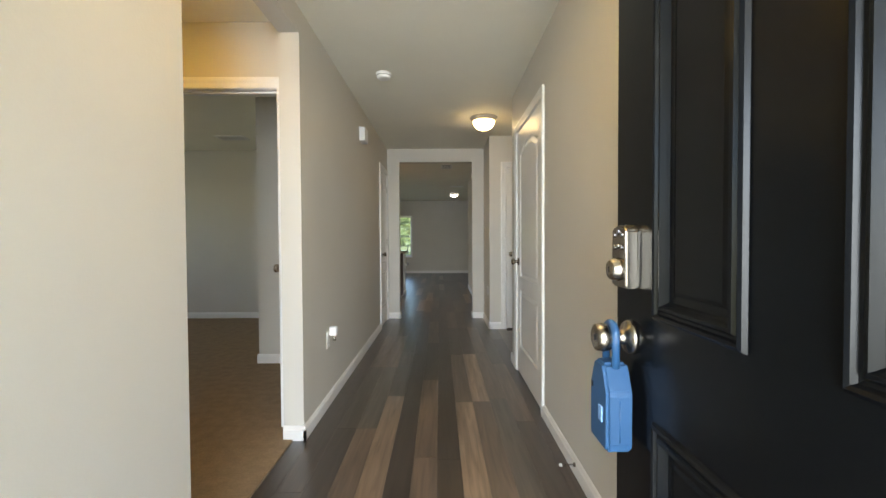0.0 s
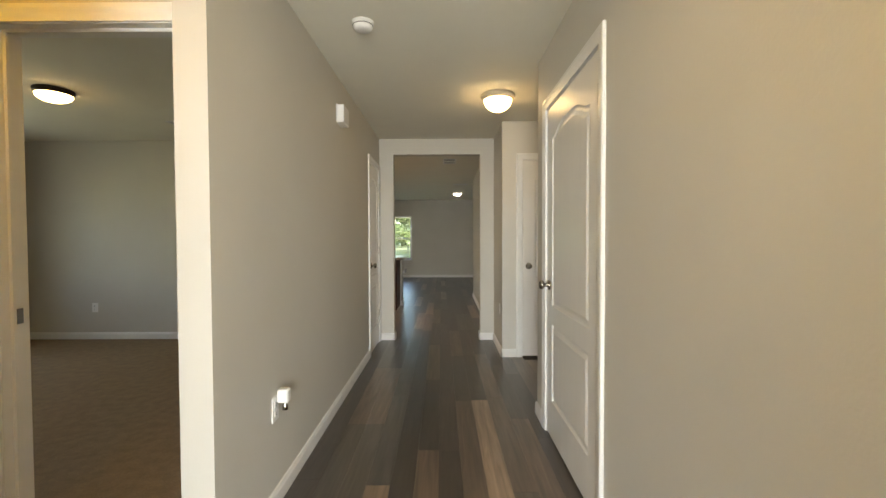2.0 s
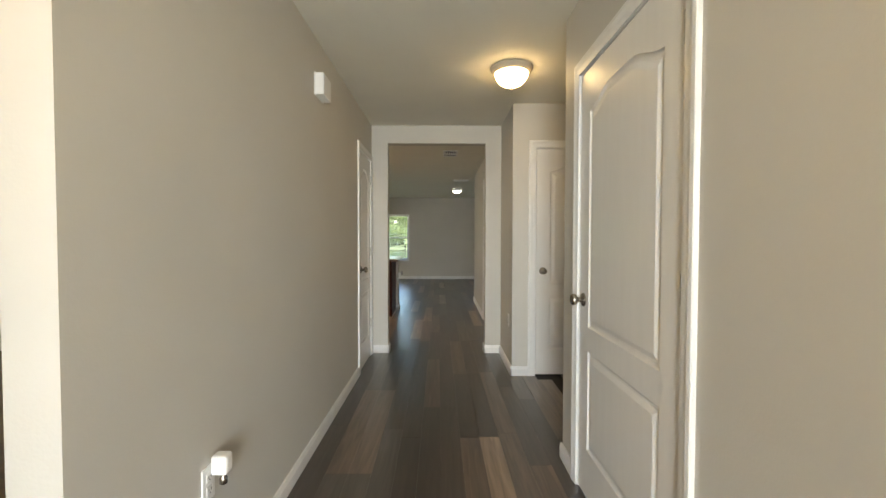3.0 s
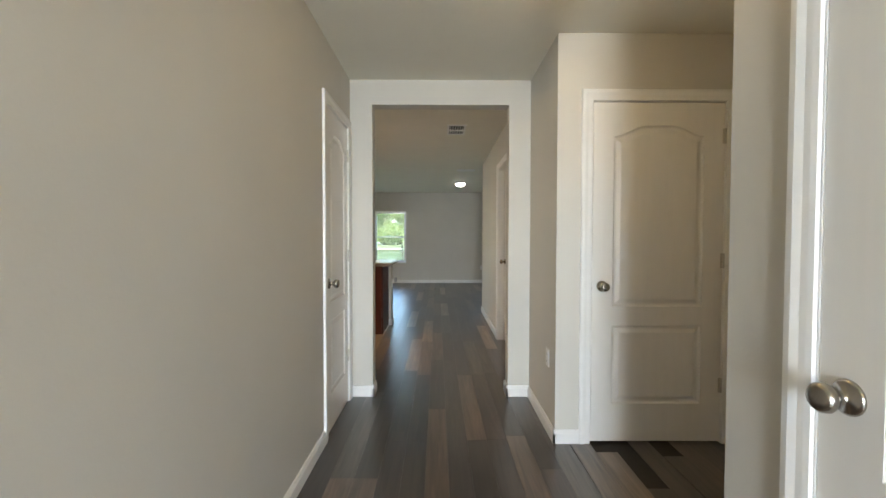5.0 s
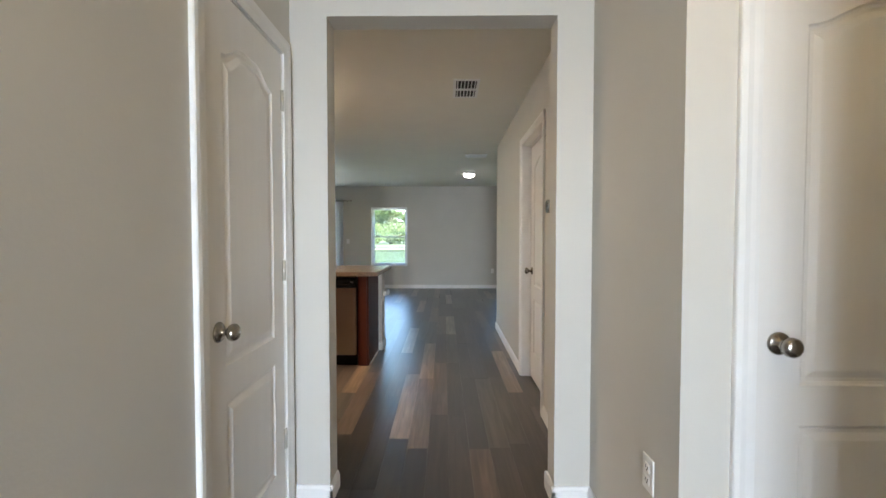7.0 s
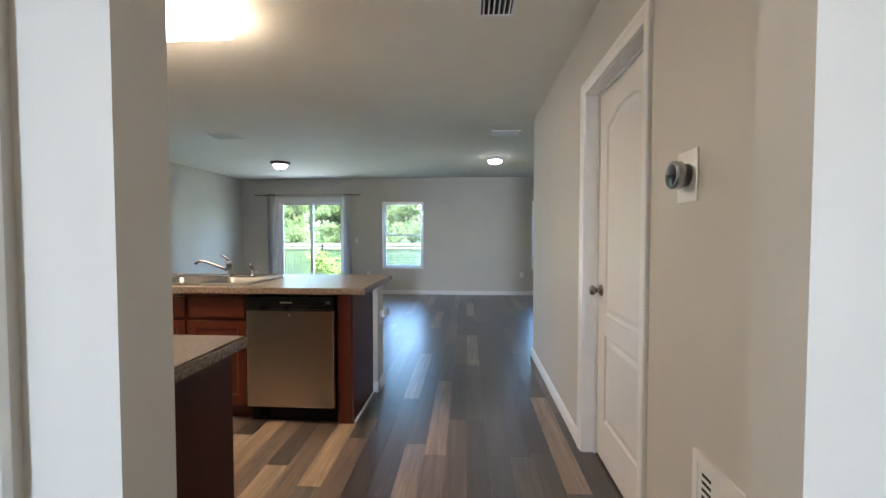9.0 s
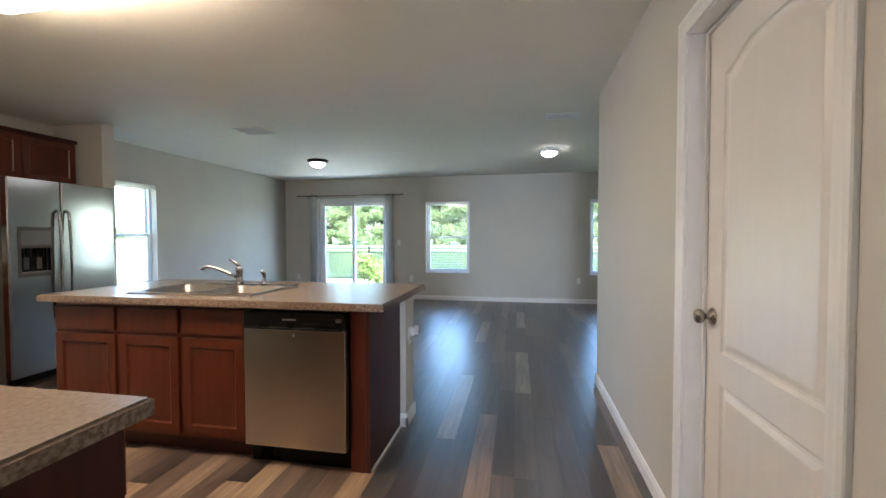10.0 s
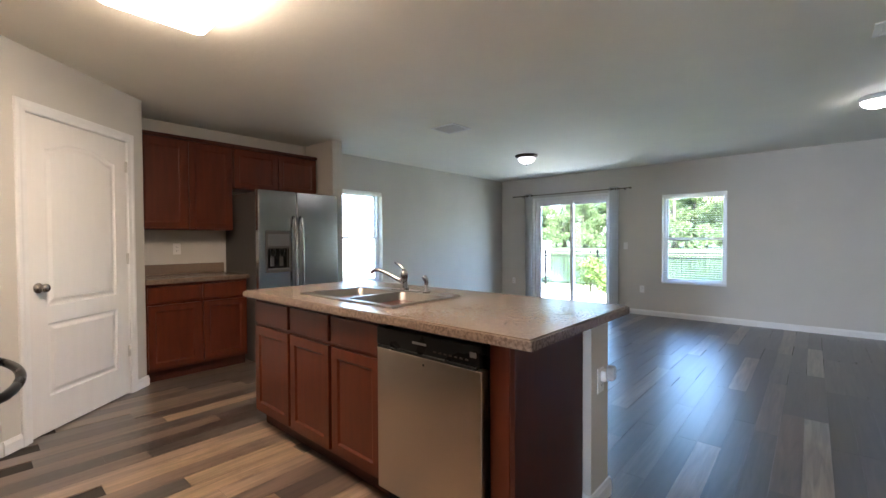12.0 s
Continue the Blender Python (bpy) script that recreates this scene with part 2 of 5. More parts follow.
# bowl of a lamp that is off, given a weak glow to look white
M_LAMP_OFF_GLOW = glowing("frosted_glass_unlit_glow", (1.0, 0.95, 0.88), 0.22)
M_CLOUD = glowing("acrylic_cloud_diffuser", (1.0, 0.77, 0.52), 2.15)
M_JOINT = material("plank_joint", (0.02, 0.016, 0.013), 0.7)
M_GRASS = material("lawn_grass", (0.062, 0.080, 0.026), 0.9, vary=0.35, scale=1.4, bump=0.6, bump_scale=30, stain=0.25)
# grass near the house, lightened so it throws more light onto the ceilings
M_LAWN = material("lightened_bounce_lawn", (0.19, 0.19, 0.085), 0.9, vary=0.25, scale=1.4, bump=0.6, bump_scale=30, stain=0.2)
M_WATER = material("pond_water", (0.03, 0.05, 0.03), 0.10, vary=0.1, scale=0.3, bump=0.25, bump_scale=6)
M_CONC = material("patio_concrete", (0.74, 0.72, 0.69), 0.85, vary=0.08, scale=3, bump=0.4, bump_scale=80, stain=0.1)
M_SAND = material("sandy_bank", (0.066, 0.080, 0.028), 0.95, vary=0.15, scale=1.0)
M_LEAF = material("tree_leaves", (0.120, 0.155, 0.070), 0.85, spec=0.1, vary=0.25, scale=0.7)
cn = M_LEAF.node_tree
mixs, trl = cn.nodes.new("ShaderNodeMixShader"), cn.nodes.new("ShaderNodeBsdfTranslucent")
trl.inputs["Color"].default_value, mixs.inputs[0].default_value = (0.25, 0.31, 0.14, 1), 0.55
cn.links.new(cn.nodes["Principled BSDF"].outputs[0], mixs.inputs[1])
cn.links.new(trl.outputs[0], mixs.inputs[2])
cn.links.new(mixs.outputs[0], cn.nodes["Material Output"].inputs["Surface"])
M_LEAF2 = material("shrub_leaves", (0.10, 0.14, 0.03), 0.7, spec=0.2, vary=0.4, scale=6)
M_BARK = material("bark", (0.10, 0.075, 0.055), 0.9, vary=0.3, scale=8)
M_STUCCO = material("house_siding", (0.60, 0.57, 0.52), 0.8, vary=0.04)


# ---- mesh helpers ----
def boxes(bm, *dims):
    """Adds boxes (x0, x1, y0, y1, z0, z1)."""
    for x0, x1, y0, y1, z0, z1 in dims:
        v = [bm.verts.new(p) for p in ((x0, y0, z0), (x1, y0, z0), (x1, y1, z0), (x0, y1, z0), (x0, y0, z1), (x1, y0, z1), (x1, y1, z1), (x0, y1, z1))]
        for f in ((3, 2, 1, 0), (4, 5, 6, 7), (0, 1, 5, 4), (1, 2, 6, 5), (2, 3, 7, 6), (3, 0, 4, 7)):
            bm.faces.new([v[i] for i in f])
    return bm


def box(*d, bevel=0.0, segments=2):
    bm = boxes(bmesh.new(), d)
    if bevel:
        bmesh.ops.bevel(bm, geom=bm.edges[:], offset=bevel, segments=segments, profile=0.5, affect='EDGES')
    return bm


def lathe(profile, n=28, m=None):
    """A turned solid round z from (radius, z) pairs."""
    bm = bmesh.new()
    rings = []
    for r, z in profile:
        rings.append([bm.verts.new((r * math.cos(2 * math.pi * i / n), r * math.sin(2 * math.pi * i / n), z)) for i in range(n)] if r > 1e-5 else [bm.verts.new((0, 0, z))])
    for a, b in zip(rings, rings[1:]):
        for i in range(n):
            j = (i + 1) % n
            if len(a) == 1 and len(b) > 1:
                bm.faces.new((a[0], b[j], b[i]))
            elif len(b) == 1 and len(a) > 1:
                bm.faces.new((a[i], a[j], b[0]))
            elif len(a) > 1:
                bm.faces.new((a[i], a[j], b[j], b[i]))
    for ring in (rings[0], rings[-1]):
        if len(ring) > 1:
            bm.faces.new(ring)
    bmesh.ops.recalc_face_normals(bm, faces=bm.faces[:])
    for f in bm.faces:
        f.smooth = True
    if m is not None:
        bm.transform(m)
    return bm


def tube(points, radius, n=12, flat=1.0):
    """A swept round bar through points; radius may be one number or one per point."""
    bm = bmesh.new()
    pts = [Vector(p) for p in points]
    rad = radius if isinstance(radius, (list, tuple)) else [radius] * len(pts)
    rings, up = [], None
    for i, p in enumerate(pts):
        d = (pts[min(i + 1, len(pts) - 1)] - pts[max(i - 1, 0)]).normalized()
        if up is None:
            up = d.orthogonal().normalized()
        up = (up - d * up.dot(d)).normalized()
        side = d.cross(up)
        rings.append([bm.verts.new(p + rad[i] * (math.cos(2 * math.pi * k / n) * up + flat * math.sin(2 * math.pi * k / n) * side)) for k in range(n)])
    for a, b in zip(rings, rings[1:]):
        for i in range(n):
            bm.faces.new((a[i], a[(i + 1) % n], b[(i + 1) % n], b[i]))
    bm.faces.new(rings[0][::-1])
    bm.faces.new(rings[-1])
    bmesh.ops.recalc_face_normals(bm, faces=bm.faces[:])
    for f in bm.faces:
        f.smooth = len(f.verts) == 4
    return bm


def part(name, bm, mat, parent=None, label=""):
    """Links a bmesh as one mesh object under a thing or a part."""
    me = bpy.data.meshes.new(name)
    bm.to_mesh(me)
    bm.free()
    me.materials.append(mat)
    ob = new(name, me)
    if parent is not None:
        ob.parent = parent
    if label:
        tagged(ob, label)
    return ob


def thing(name, m, label, category, group="", kind=""):
    ob = new(name)
    ob.empty_display_size = 0.05
    ob.matrix_world = m
    return tagged(ob, label, category, group, kind)


def structure(name, bm, mat, label, category):
    return tagged(part(name, bm, mat), label, category, kind="structure")


def wall_mesh(u0, u1, z0, z1, thick, holes=()):
    """A wall in the u-z plane, from v = 0 to thick, with holes (u0, u1, z0, z1) through it."""
    us = sorted({u0, u1, *[h[0] for h in holes], *[h[1] for h in holes]})
    zs = sorted({z0, z1, *[h[2] for h in holes], *[h[3] for h in holes]})

    def solid(i, j):
        if not (0 <= i < len(us) - 1 and 0 <= j < len(zs) - 1):
            return False
        u, z = (us[i] + us[i + 1]) / 2, (zs[j] + zs[j + 1]) / 2
        return not any(h[0] < u < h[1] and h[2] < z < h[3] for h in holes)

    bm, verts = bmesh.new(), {}

    def vert(i, k, j):
        key = (i, k, j)
        if key not in verts:
            verts[key] = bm.verts.new((us[i], k * thick, zs[j]))
        return verts[key]

    for i in range(len(us) - 1):
        for j in range(len(zs) - 1):
            if not solid(i, j):
                continue
            bm.faces.new((vert(i, 0, j), vert(i + 1, 0, j), vert(i + 1, 0, j + 1), vert(i, 0, j + 1)))
            bm.faces.new((vert(i, 1, j + 1), vert(i + 1, 1, j + 1), vert(i + 1, 1, j), vert(i, 1, j)))
            if not solid(i - 1, j):
                bm.faces.new((vert(i, 0, j), vert(i, 0, j + 1), vert(i, 1, j + 1), vert(i, 1, j)))
            if not solid(i + 1, j):
                bm.faces.new((vert(i + 1, 0, j + 1), vert(i + 1, 0, j), vert(i + 1, 1, j), vert(i + 1, 1, j + 1)))
            if not solid(i, j - 1):
                bm.faces.new((vert(i, 0, j), vert(i, 1, j), vert(i + 1, 1, j), vert(i + 1, 0, j)))
            if not solid(i, j + 1):
                bm.faces.new((vert(i, 0, j + 1), vert(i + 1, 0, j + 1), vert(i + 1, 1, j + 1), vert(i, 1, j + 1)))
    return bm


CEIL = 2.44
WALL_LABEL = "greige matt painted drywall with fine roller texture"


def wall_x(name, x0, x1, y0, y1, holes=(), z1=CEIL, mat=None, label=WALL_LABEL):
    """A wall along x between y0 and y1."""
    bm = wall_mesh(x0, x1, -0.02, z1, y1 - y0, holes)
    bm.transform(Matrix.Translation((0, y0, 0)))
    bmesh.ops.recalc_face_normals(bm, faces=bm.faces[:])
    return structure(name, bm, mat or M_WALL, label, "wall")


def wall_y(name, y0, y1, x0, x1, holes=(), z1=CEIL, mat=None, label=WALL_LABEL):
    """A wall along y between x0 and x1."""
    bm = wall_mesh(y0, y1, -0.02, z1, x1 - x0, holes)
    bm.transform(Matrix.Translation((x1, 0, 0)) @ Matrix.Rotation(radians(90), 4, 'Z'))
    bmesh.ops.recalc_face_normals(bm, faces=bm.faces[:])
    return structure(name, bm, mat or M_WALL, label, "wall")


# ---- structure ----
DH = 2.055
wall_x("wall_front", -4.945, 3.75, 0.08, 0.22, [(-0.19, 0.75, -0.02, 2.06)])
wall_y("wall_hall_west", 0.22, 6.325, -0.555, -0.44, [(1.55, 2.62, -0.02, 2.30), (5.62, 6.24, -0.02, DH)])
wall_x("wall_vestibule_north", -4.83, -0.555, 2.78, 2.895, [(-1.345, -0.62, -0.02, DH)])
wall_y("wall_vestibule_west", 0.22, 2.78, -1.555, -1.44, [(1.88, 2.66, -0.02, DH)])
wall_x("wall_vestibule_south", -1.44, -0.555, 1.435, 1.55)
wall_y("wall_bedroom_west", 0.22, 6.36, -4.945, -4.83, [(4.1, 5.1, 0.75, 2.05)])
wall_x("wall_bedroom_north", -4.83, -0.555, 6.36, 6.45)
wall_y("wall_closet_west", 4.1, 6.36, -1.34, -1.225)
wall_x("wall_closet_south", -1.225, -0.555, 4.1, 4.215)
wall_x("wall_opening", -0.555, 0.945, 6.325, 6.45, [(-0.27, 0.78, -0.02, 2.253)])
wall_y("wall_hall_east", 0.22, 4.15, 1.0, 1.115, [(2.97, 3.90, -0.02, DH)])
wall_x("wall_nook_south", 1.115, 2.155, 4.035, 4.15)
wall_y("wall_nook_east", 4.15, 5.575, 2.04, 2.155)
wall_x("wall_nook_north", 0.945, 2.155, 5.575, 5.69, [(1.145, 1.955, -0.02, DH)])
wall_y("wall_passage_east", 5.69, 10.08, 0.945, 1.06, [(7.323, 8.15, -0.02, DH)])
wall_x("wall_living_south", 1.06, 3.60, 9.965, 10.08)
wall_y("wall_living_east", 0.22, 14.49, 3.60, 3.75)
wall_x("wall_living_north", -4.75, 3.75, 14.49, 14.65, [(-3.82, -2.37, -0.02, 2.0), (-1.553, -0.685, 0.535, 1.944), (1.56, 2.428, 0.535, 1.944)])
wall_y("wall_kitchen_west", 6.45, 14.49, -4.75, -4.588, [(10.42, 11.28, 0.60, 1.96)])
wall_x("wall_fridge_stub", -4.588, -3.99, 10.02, 10.153)
wall_x("wall_pantry_north", -4.588, -4.0, 8.03, 8.141)
wall_y("wall_pantry_east", 6.45, 7.25, -3.315, -3.20)

# the diagonal pantry wall, seen face on from the kitchen
PA, PB = Vector((-3.20, 7.25, 0)), Vector((-4.0, 8.141, 0))
PLEN = (PB - PA).length
PDIR = (PB - PA).normalized()
# local frame of the diagonal: x along it to the right as seen from the kitchen, y into the pantry
M_PAN = Matrix.Translation(PA) @ Matrix.Rotation(math.atan2(PDIR.y, PDIR.x), 4, 'Z')
bm = wall_mesh(0, PLEN, -0.02, CEIL, 0.1, [(0.165, 1.02, -0.02, DH)])
bmesh.ops.recalc_face_normals(bm, faces=bm.faces[:])
bm.transform(M_PAN)
structure("wall_pantry_diagonal", bm, M_WALL, WALL_LABEL, "wall")

structure("ceiling", box(-4.945, 3.75, 0.08, 14.65, CEIL, CEIL + 0.2), M_CEIL, "off-white ceiling with knockdown plaster texture", "ceiling")
floor = structure("floor", box(-4.75, 3.75, 0.08, 14.49, -0.12, -0.007), M_JOINT, "dark brown wood-look vinyl plank floor", "floor")


# ---- carpet ----
structure("carpet_vestibule", box(-1.44, -0.50, 1.55, 2.78, -0.007, 0.010), M_CARPET, "brown-beige cut pile carpet", "carpet")
structure("carpet_bedroom", boxes(bmesh.new(), (-4.83, -0.555, 2.78, 6.36, -0.007, 0.010), (-4.83, -1.44, 0.22, 2.78, -0.007, 0.010)), M_CARPET, "brown-beige cut pile carpet", "carpet")


# ---- baseboards ----
def run_mesh(profile, length):
    """A moulding along x: profile of (out, up), out goes to -y."""
    bm = bmesh.new()
    a = [bm.verts.new((0, -o, u)) for o, u in profile]
    b = [bm.verts.new((length, -o, u)) for o, u in profile]
    for i in range(len(profile) - 1):
        bm.faces.new((a[i], a[i + 1], b[i + 1], b[i]))
    bm.faces.new(a[::-1])
    bm.faces.new(b)
    bmesh.ops.recalc_face_normals(bm, faces=bm.faces[:])
    return bm


BASE = [(0, 0), (0.014, 0), (0.014, 0.060), (0.010, 0.068), (0.007, 0.080), (0.003, 0.084), (0, 0.084)]


def baseboard(p, q, z=0.001):
    """Along the foot of a wall from p to q; the room lies to the right of the way from p to q seen from above."""
    d = Vector((q[0] - p[0], q[1] - p[1], 0))
    bm = run_mesh(BASE, d.length)
    bm.transform(Matrix.Translation((p[0], p[1], z)) @ Matrix.Rotation(math.atan2(d.y, d.x), 4, 'Z'))
    return structure("baseboard", bm, M_TRIM, "white painted wooden baseboard along the wall", "baseboard")


B = 0.014
for p, q in (
    ((-0.44, 0.22), (-0.44, 1.55)), ((-0.44, 2.62 - B), (-0.44, 5.563)), ((-0.555, 2.62), (-0.44 + B, 2.62)),
    ((-0.44, 6.325), (-0.27 + B, 6.325)), ((-0.27, 6.325 - B), (-0.27, 6.45)), ((0.78 - B, 6.325), (0.945, 6.325)),
    ((0.78, 6.45), (0.78, 6.325 - B)), ((0.945, 6.325), (0.945, 5.575 - B)), ((0.945 - B, 5.575), (1.088, 5.575)),
    ((2.012, 5.575), (2.04, 5.575)), ((2.04, 5.575), (2.04, 4.15)), ((2.04, 4.15), (1.0 - B, 4.15)), ((1.0, 4.15 + B), (1.0, 3.957)),
    ((1.0, 2.913), (1.0, 0.22)), ((0.945, 10.08 + B), (0.945, 8.207)), ((0.945, 7.266), (0.945, 6.45)), ((3.60, 10.08), (0.945 - B, 10.08)),
    ((3.60, 14.49), (3.60, 10.08)), ((-2.37, 14.49), (3.60, 14.49)), ((-4.588, 14.49), (-3.82, 14.49)), ((-4.588, 10.153), (-4.588, 14.49)),
    ((-3.99 + B, 10.153), (-4.588, 10.153)), ((-3.99, 10.02), (-3.99, 10.153 + B)), ((0.945, 6.45), (0.78 - B, 6.45)),
):
    # the way runs with the room on the right of it for walls whose moulding faces that side
    baseboard(p, q)
for p, q in (((-4.83, 6.36), (-1.34, 6.36)), ((-4.83, 2.895), (-4.83, 6.36)), ((-1.34, 6.36), (-1.34, 4.1 - B)), ((-1.34 - B, 4.1), (-0.555, 4.1)), ((-0.62 + 0.063, 2.78), (-0.555, 2.78))):
    baseboard(p, q, 0.011)
for a, b in ((0.0, 0.108), (1.077, PLEN + B)):
    baseboard((PA + PDIR * a)[:2], (PA + PDIR * b)[:2])
baseboard((-3.20, 6.45), (-3.20, 7.25))


# ---- doors ----
def panel_loop(x0, x1, z0, z1, rise, inset):
    """The outline of a door panel, with an arched head where rise > 0, drawn in by inset."""
    x0, x1, z0, z1 = x0 + inset, x1 - inset, z0 + inset, z1 - inset
    pts = [(x0, z0), (x1, z0)]
    if rise <= 0:
        return pts + [(x1, z1), (x0, z1)]
    n = 16
    for i in range(n + 1):
        u = i / n
        v = min(1.0, (1 - abs(2 * u - 1)) / 0.72)
        pts.append((x1 + (x0 - x1) * u, z1 - rise + rise * (0.5 - 0.5 * math.cos(math.pi * v))))
    return pts


def panel_door(w, h, thick, panels, steps):
    """A moulded door leaf: front at y = 0 (seen from -y), panels (x0, x1, z0, z1, rise), steps of (inset, depth)."""
    bm = bmesh.new()
    for y, front in ((0.0, True), (thick, False)):
        sgn = 1 if front else -1
        outer = [bm.verts.new((x, y, z)) for x, z in ((0, 0), (w, 0), (w, h), (0, h))]
        edges = [bm.edges.new((outer[i], outer[(i + 1) % 4])) for i in range(4)]
        if front:
            o_front = outer
        else:
            o_back = outer
        for p in panels:
            last = None
            for inset, depth in steps:
                ring = [bm.verts.new((x, y + sgn * depth, z)) for x, z in panel_loop(*p, inset)]
                if last is None:
                    edges += [bm.edges.new((ring[i], ring[(i + 1) % len(ring)])) for i in range(len(ring))]
                else:
                    for i in range(len(ring)):
                        j = (i + 1) % len(ring)
                        bm.faces.new((last[i], last[j], ring[j], ring[i]))
                last = ring
            bm.faces.new(last)
        bmesh.ops.triangle_fill(bm, use_beauty=True, use_dissolve=False, edges=edges)
    for i in range(4):
        j = (i + 1) % 4
        bm.faces.new((o_front[i], o_front[j], o_back[j], o_back[i]))
    bmesh.ops.recalc_face_normals(bm, faces=bm.faces[:])
    return bm


INTERIOR_STEPS = [(0, 0), (0.005, 0.006), (0.012, 0.009), (0.022, 0.0085), (0.042, 0.001), (0.048, 0.0005)]
CASING = [(-0.008, 0), (-0.008, 0.009), (0.005, 0.011), (0.020, 0.012), (0.038, 0.017), (0.054, 0.016), (0.057, 0.012), (0.057, 0)]


def casing_mesh(w, h):
    bm = bmesh.new()
    loops = []
    for k in range(4):
        loops.append([bm.verts.new((-o if k < 2 else w + o, -d, 0 if k in (0, 3) else h + o)) for o, d in CASING])
    for a, b in zip(loops, loops[1:]):
        for i in range(len(CASING) - 1):
            bm.faces.new((a[i], a[i + 1], b[i + 1], b[i]))
    bm.faces.new(loops[0][::-1])
    bm.faces.new(loops[-1])
    bmesh.ops.recalc_face_normals(bm, faces=bm.faces[:])
    return bm


def knob_mesh():
    """A round knob on a rose, pointing to -y from y = 0."""
    prof = [(0.0, 0.0), (0.033, 0.0), (0.033, 0.004), (0.028, 0.009), (0.014, 0.012), (0.011, 0.026), (0.014, 0.032), (0.024, 0.037), (0.028, 0.046), (0.027, 0.055), (0.021, 0.062), (0.010, 0.065), (0.0, 0.0655)]
    return lathe(prof, 28, Matrix.Rotation(radians(90), 4, 'X'))


def hinge_mesh(h=0.089):
    bm = lathe([(0, 0), (0.0062, 0), (0.0062, h), (0, h)], 10)
    boxes(bm, (-0.016, 0.016, 0.003, 0.006, 0, h))
    bmesh.ops.translate(bm, verts=bm.verts[:], vec=(0, 0, -h / 2))
    return bm


def interior_door(name, m, w, depth, hinges="R", recess=0.0, leaf_m=None, label="", hinge_seen=True):
    """A white two-panel door in its frame; w and depth of the opening; x to the right as seen, y into the wall."""
    d = thing(name, m, label or "closed white two-panel arched interior door with nickel knob", "door", kind="structure")
    part("casing", casing_mesh(w, DH), M_TRIM, d)
    j = boxes(bmesh.new(), (0, 0.012, 0.001, depth - 0.001, 0, DH), (w - 0.012, w, 0.001, depth - 0.001, 0, DH), (0.012, w - 0.012, 0.001, depth - 0.001, DH - 0.012, DH))
    st = 0.040 if recess == 0 else recess - 0.013
    boxes(j, (0.012, 0.024, st, st + 0.012, 0, DH - 0.012), (w - 0.024, w - 0.012, st, st + 0.012, 0, DH - 0.012), (0.024, w - 0.024, st, st + 0.012, DH - 0.024, DH - 0.012))
    part("jamb", j, M_TRIM, d)
    lw, lh, th = w - 0.030, 2.026, 0.035
    s = min(0.122, lw * 0.17)
    bm = panel_door(lw, lh, th, [(s, lw - s, 0.228, 0.700, 0), (s, lw - s, 0.815, 1.890, 0.062)], INTERIOR_STEPS)
    leaf = part("leaf", bm, M_DOOR, d)
    leaf.matrix_local = leaf_m if leaf_m is not None else pose(0.015, recess + 0.002, 0.012)
    kx = 0.060 if hinges == "R" else lw - 0.060
    for y, turn in ((0.0, 0), (th, 180)):
        k = part("knob", knob_mesh(), M_NICKEL, leaf, "satin nickel round knob")
        k.matrix_local = pose(kx, y, 0.937, 0, 0, turn)
    latch = part("latch_plate", box(-0.001, 0.0015, 0.006, 0.030, 0.907, 0.967, bevel=0.0006, segments=1), M_NICKEL, leaf)
    latch.matrix_local = pose(0 if hinges == "R" else lw, 0, 0)
    if hinge_seen:
        for z in (0.34, 1.09, 1.83):
            h = part("hinge", hinge_mesh(), M_HINGE, leaf, "satin nickel butt hinge")
            h.matrix_local = pose(lw + 0.002 if hinges == "R" else -0.002, -0.004, z)
    return d


WEST, EAST = radians(90), radians(-90)


def facing_west(x, y):
    """Frame of a wall seen while looking to -x, from its near end."""
    return Matrix.Translation((x, y, 0)) @ Matrix.Rotation(WEST, 4, 'Z')


def facing_east(x, y):
    return Matrix.Translation((x, y, 0)) @ Matrix.Rotation(EAST, 4, 'Z')


interior_door("door_1", facing_east(1.0, 3.90), 0.93, 0.115, "R")
interior_door("door_2", facing_west(-0.44, 5.62), 0.62, 0.115, "R", label="closed narrow white two-panel closet door with nickel knob")
interior_door("door_3", Matrix.Translation((1.145, 5.575, 0)), 0.81, 0.115, "R")
interior_door("door_4", facing_east(0.945, 8.15), 0.827, 0.115, "R", recess=0.076, hinge_seen=False, label="closed white two-panel door set deep in its jamb")
interior_door("door_5", M_PAN @ Matrix.Translation((0.165, 0, 0)), 0.855, 0.1, "R", label="closed white two-panel pantry door in a diagonal wall")
# bedroom door stands open out of sight: frame seen, leaf swung back into the bedroom
interior_door("door_6", Matrix.Translation((-1.345, 2.78, 0)), 0.725, 0.115, "R", leaf_m=pose(0.706, 0.125, 0.022, 0, 0, 88), hinge_seen=False, label="open white bedroom door swung back into the room")
# vestibule side door: swung open into the next room
interior_door("door_7", facing_west(-1.44, 1.88), 0.78, 0.115, "R", leaf_m=pose(0.725, 0.862, 0.022, 0, 0, -90), hinge_seen=False, label="open white side-room door with nickel hinges")
d7 = bpy.data.objects["door_7"]
for z in (0.24, 1.04, 1.84):
    h = part("hinge", hinge_mesh(), M_HINGE, d7, "satin nickel butt hinge on the jamb")
    h.matrix_local = pose(0.752, 0.114, z, 0, 0, 45)
strike = part("strike_plate", box(0.016, 0.0175, 0.06, 0.085, 0.91, 0.97), M_NICKEL, bpy.data.objects["door_6"], "satin nickel strike plate")


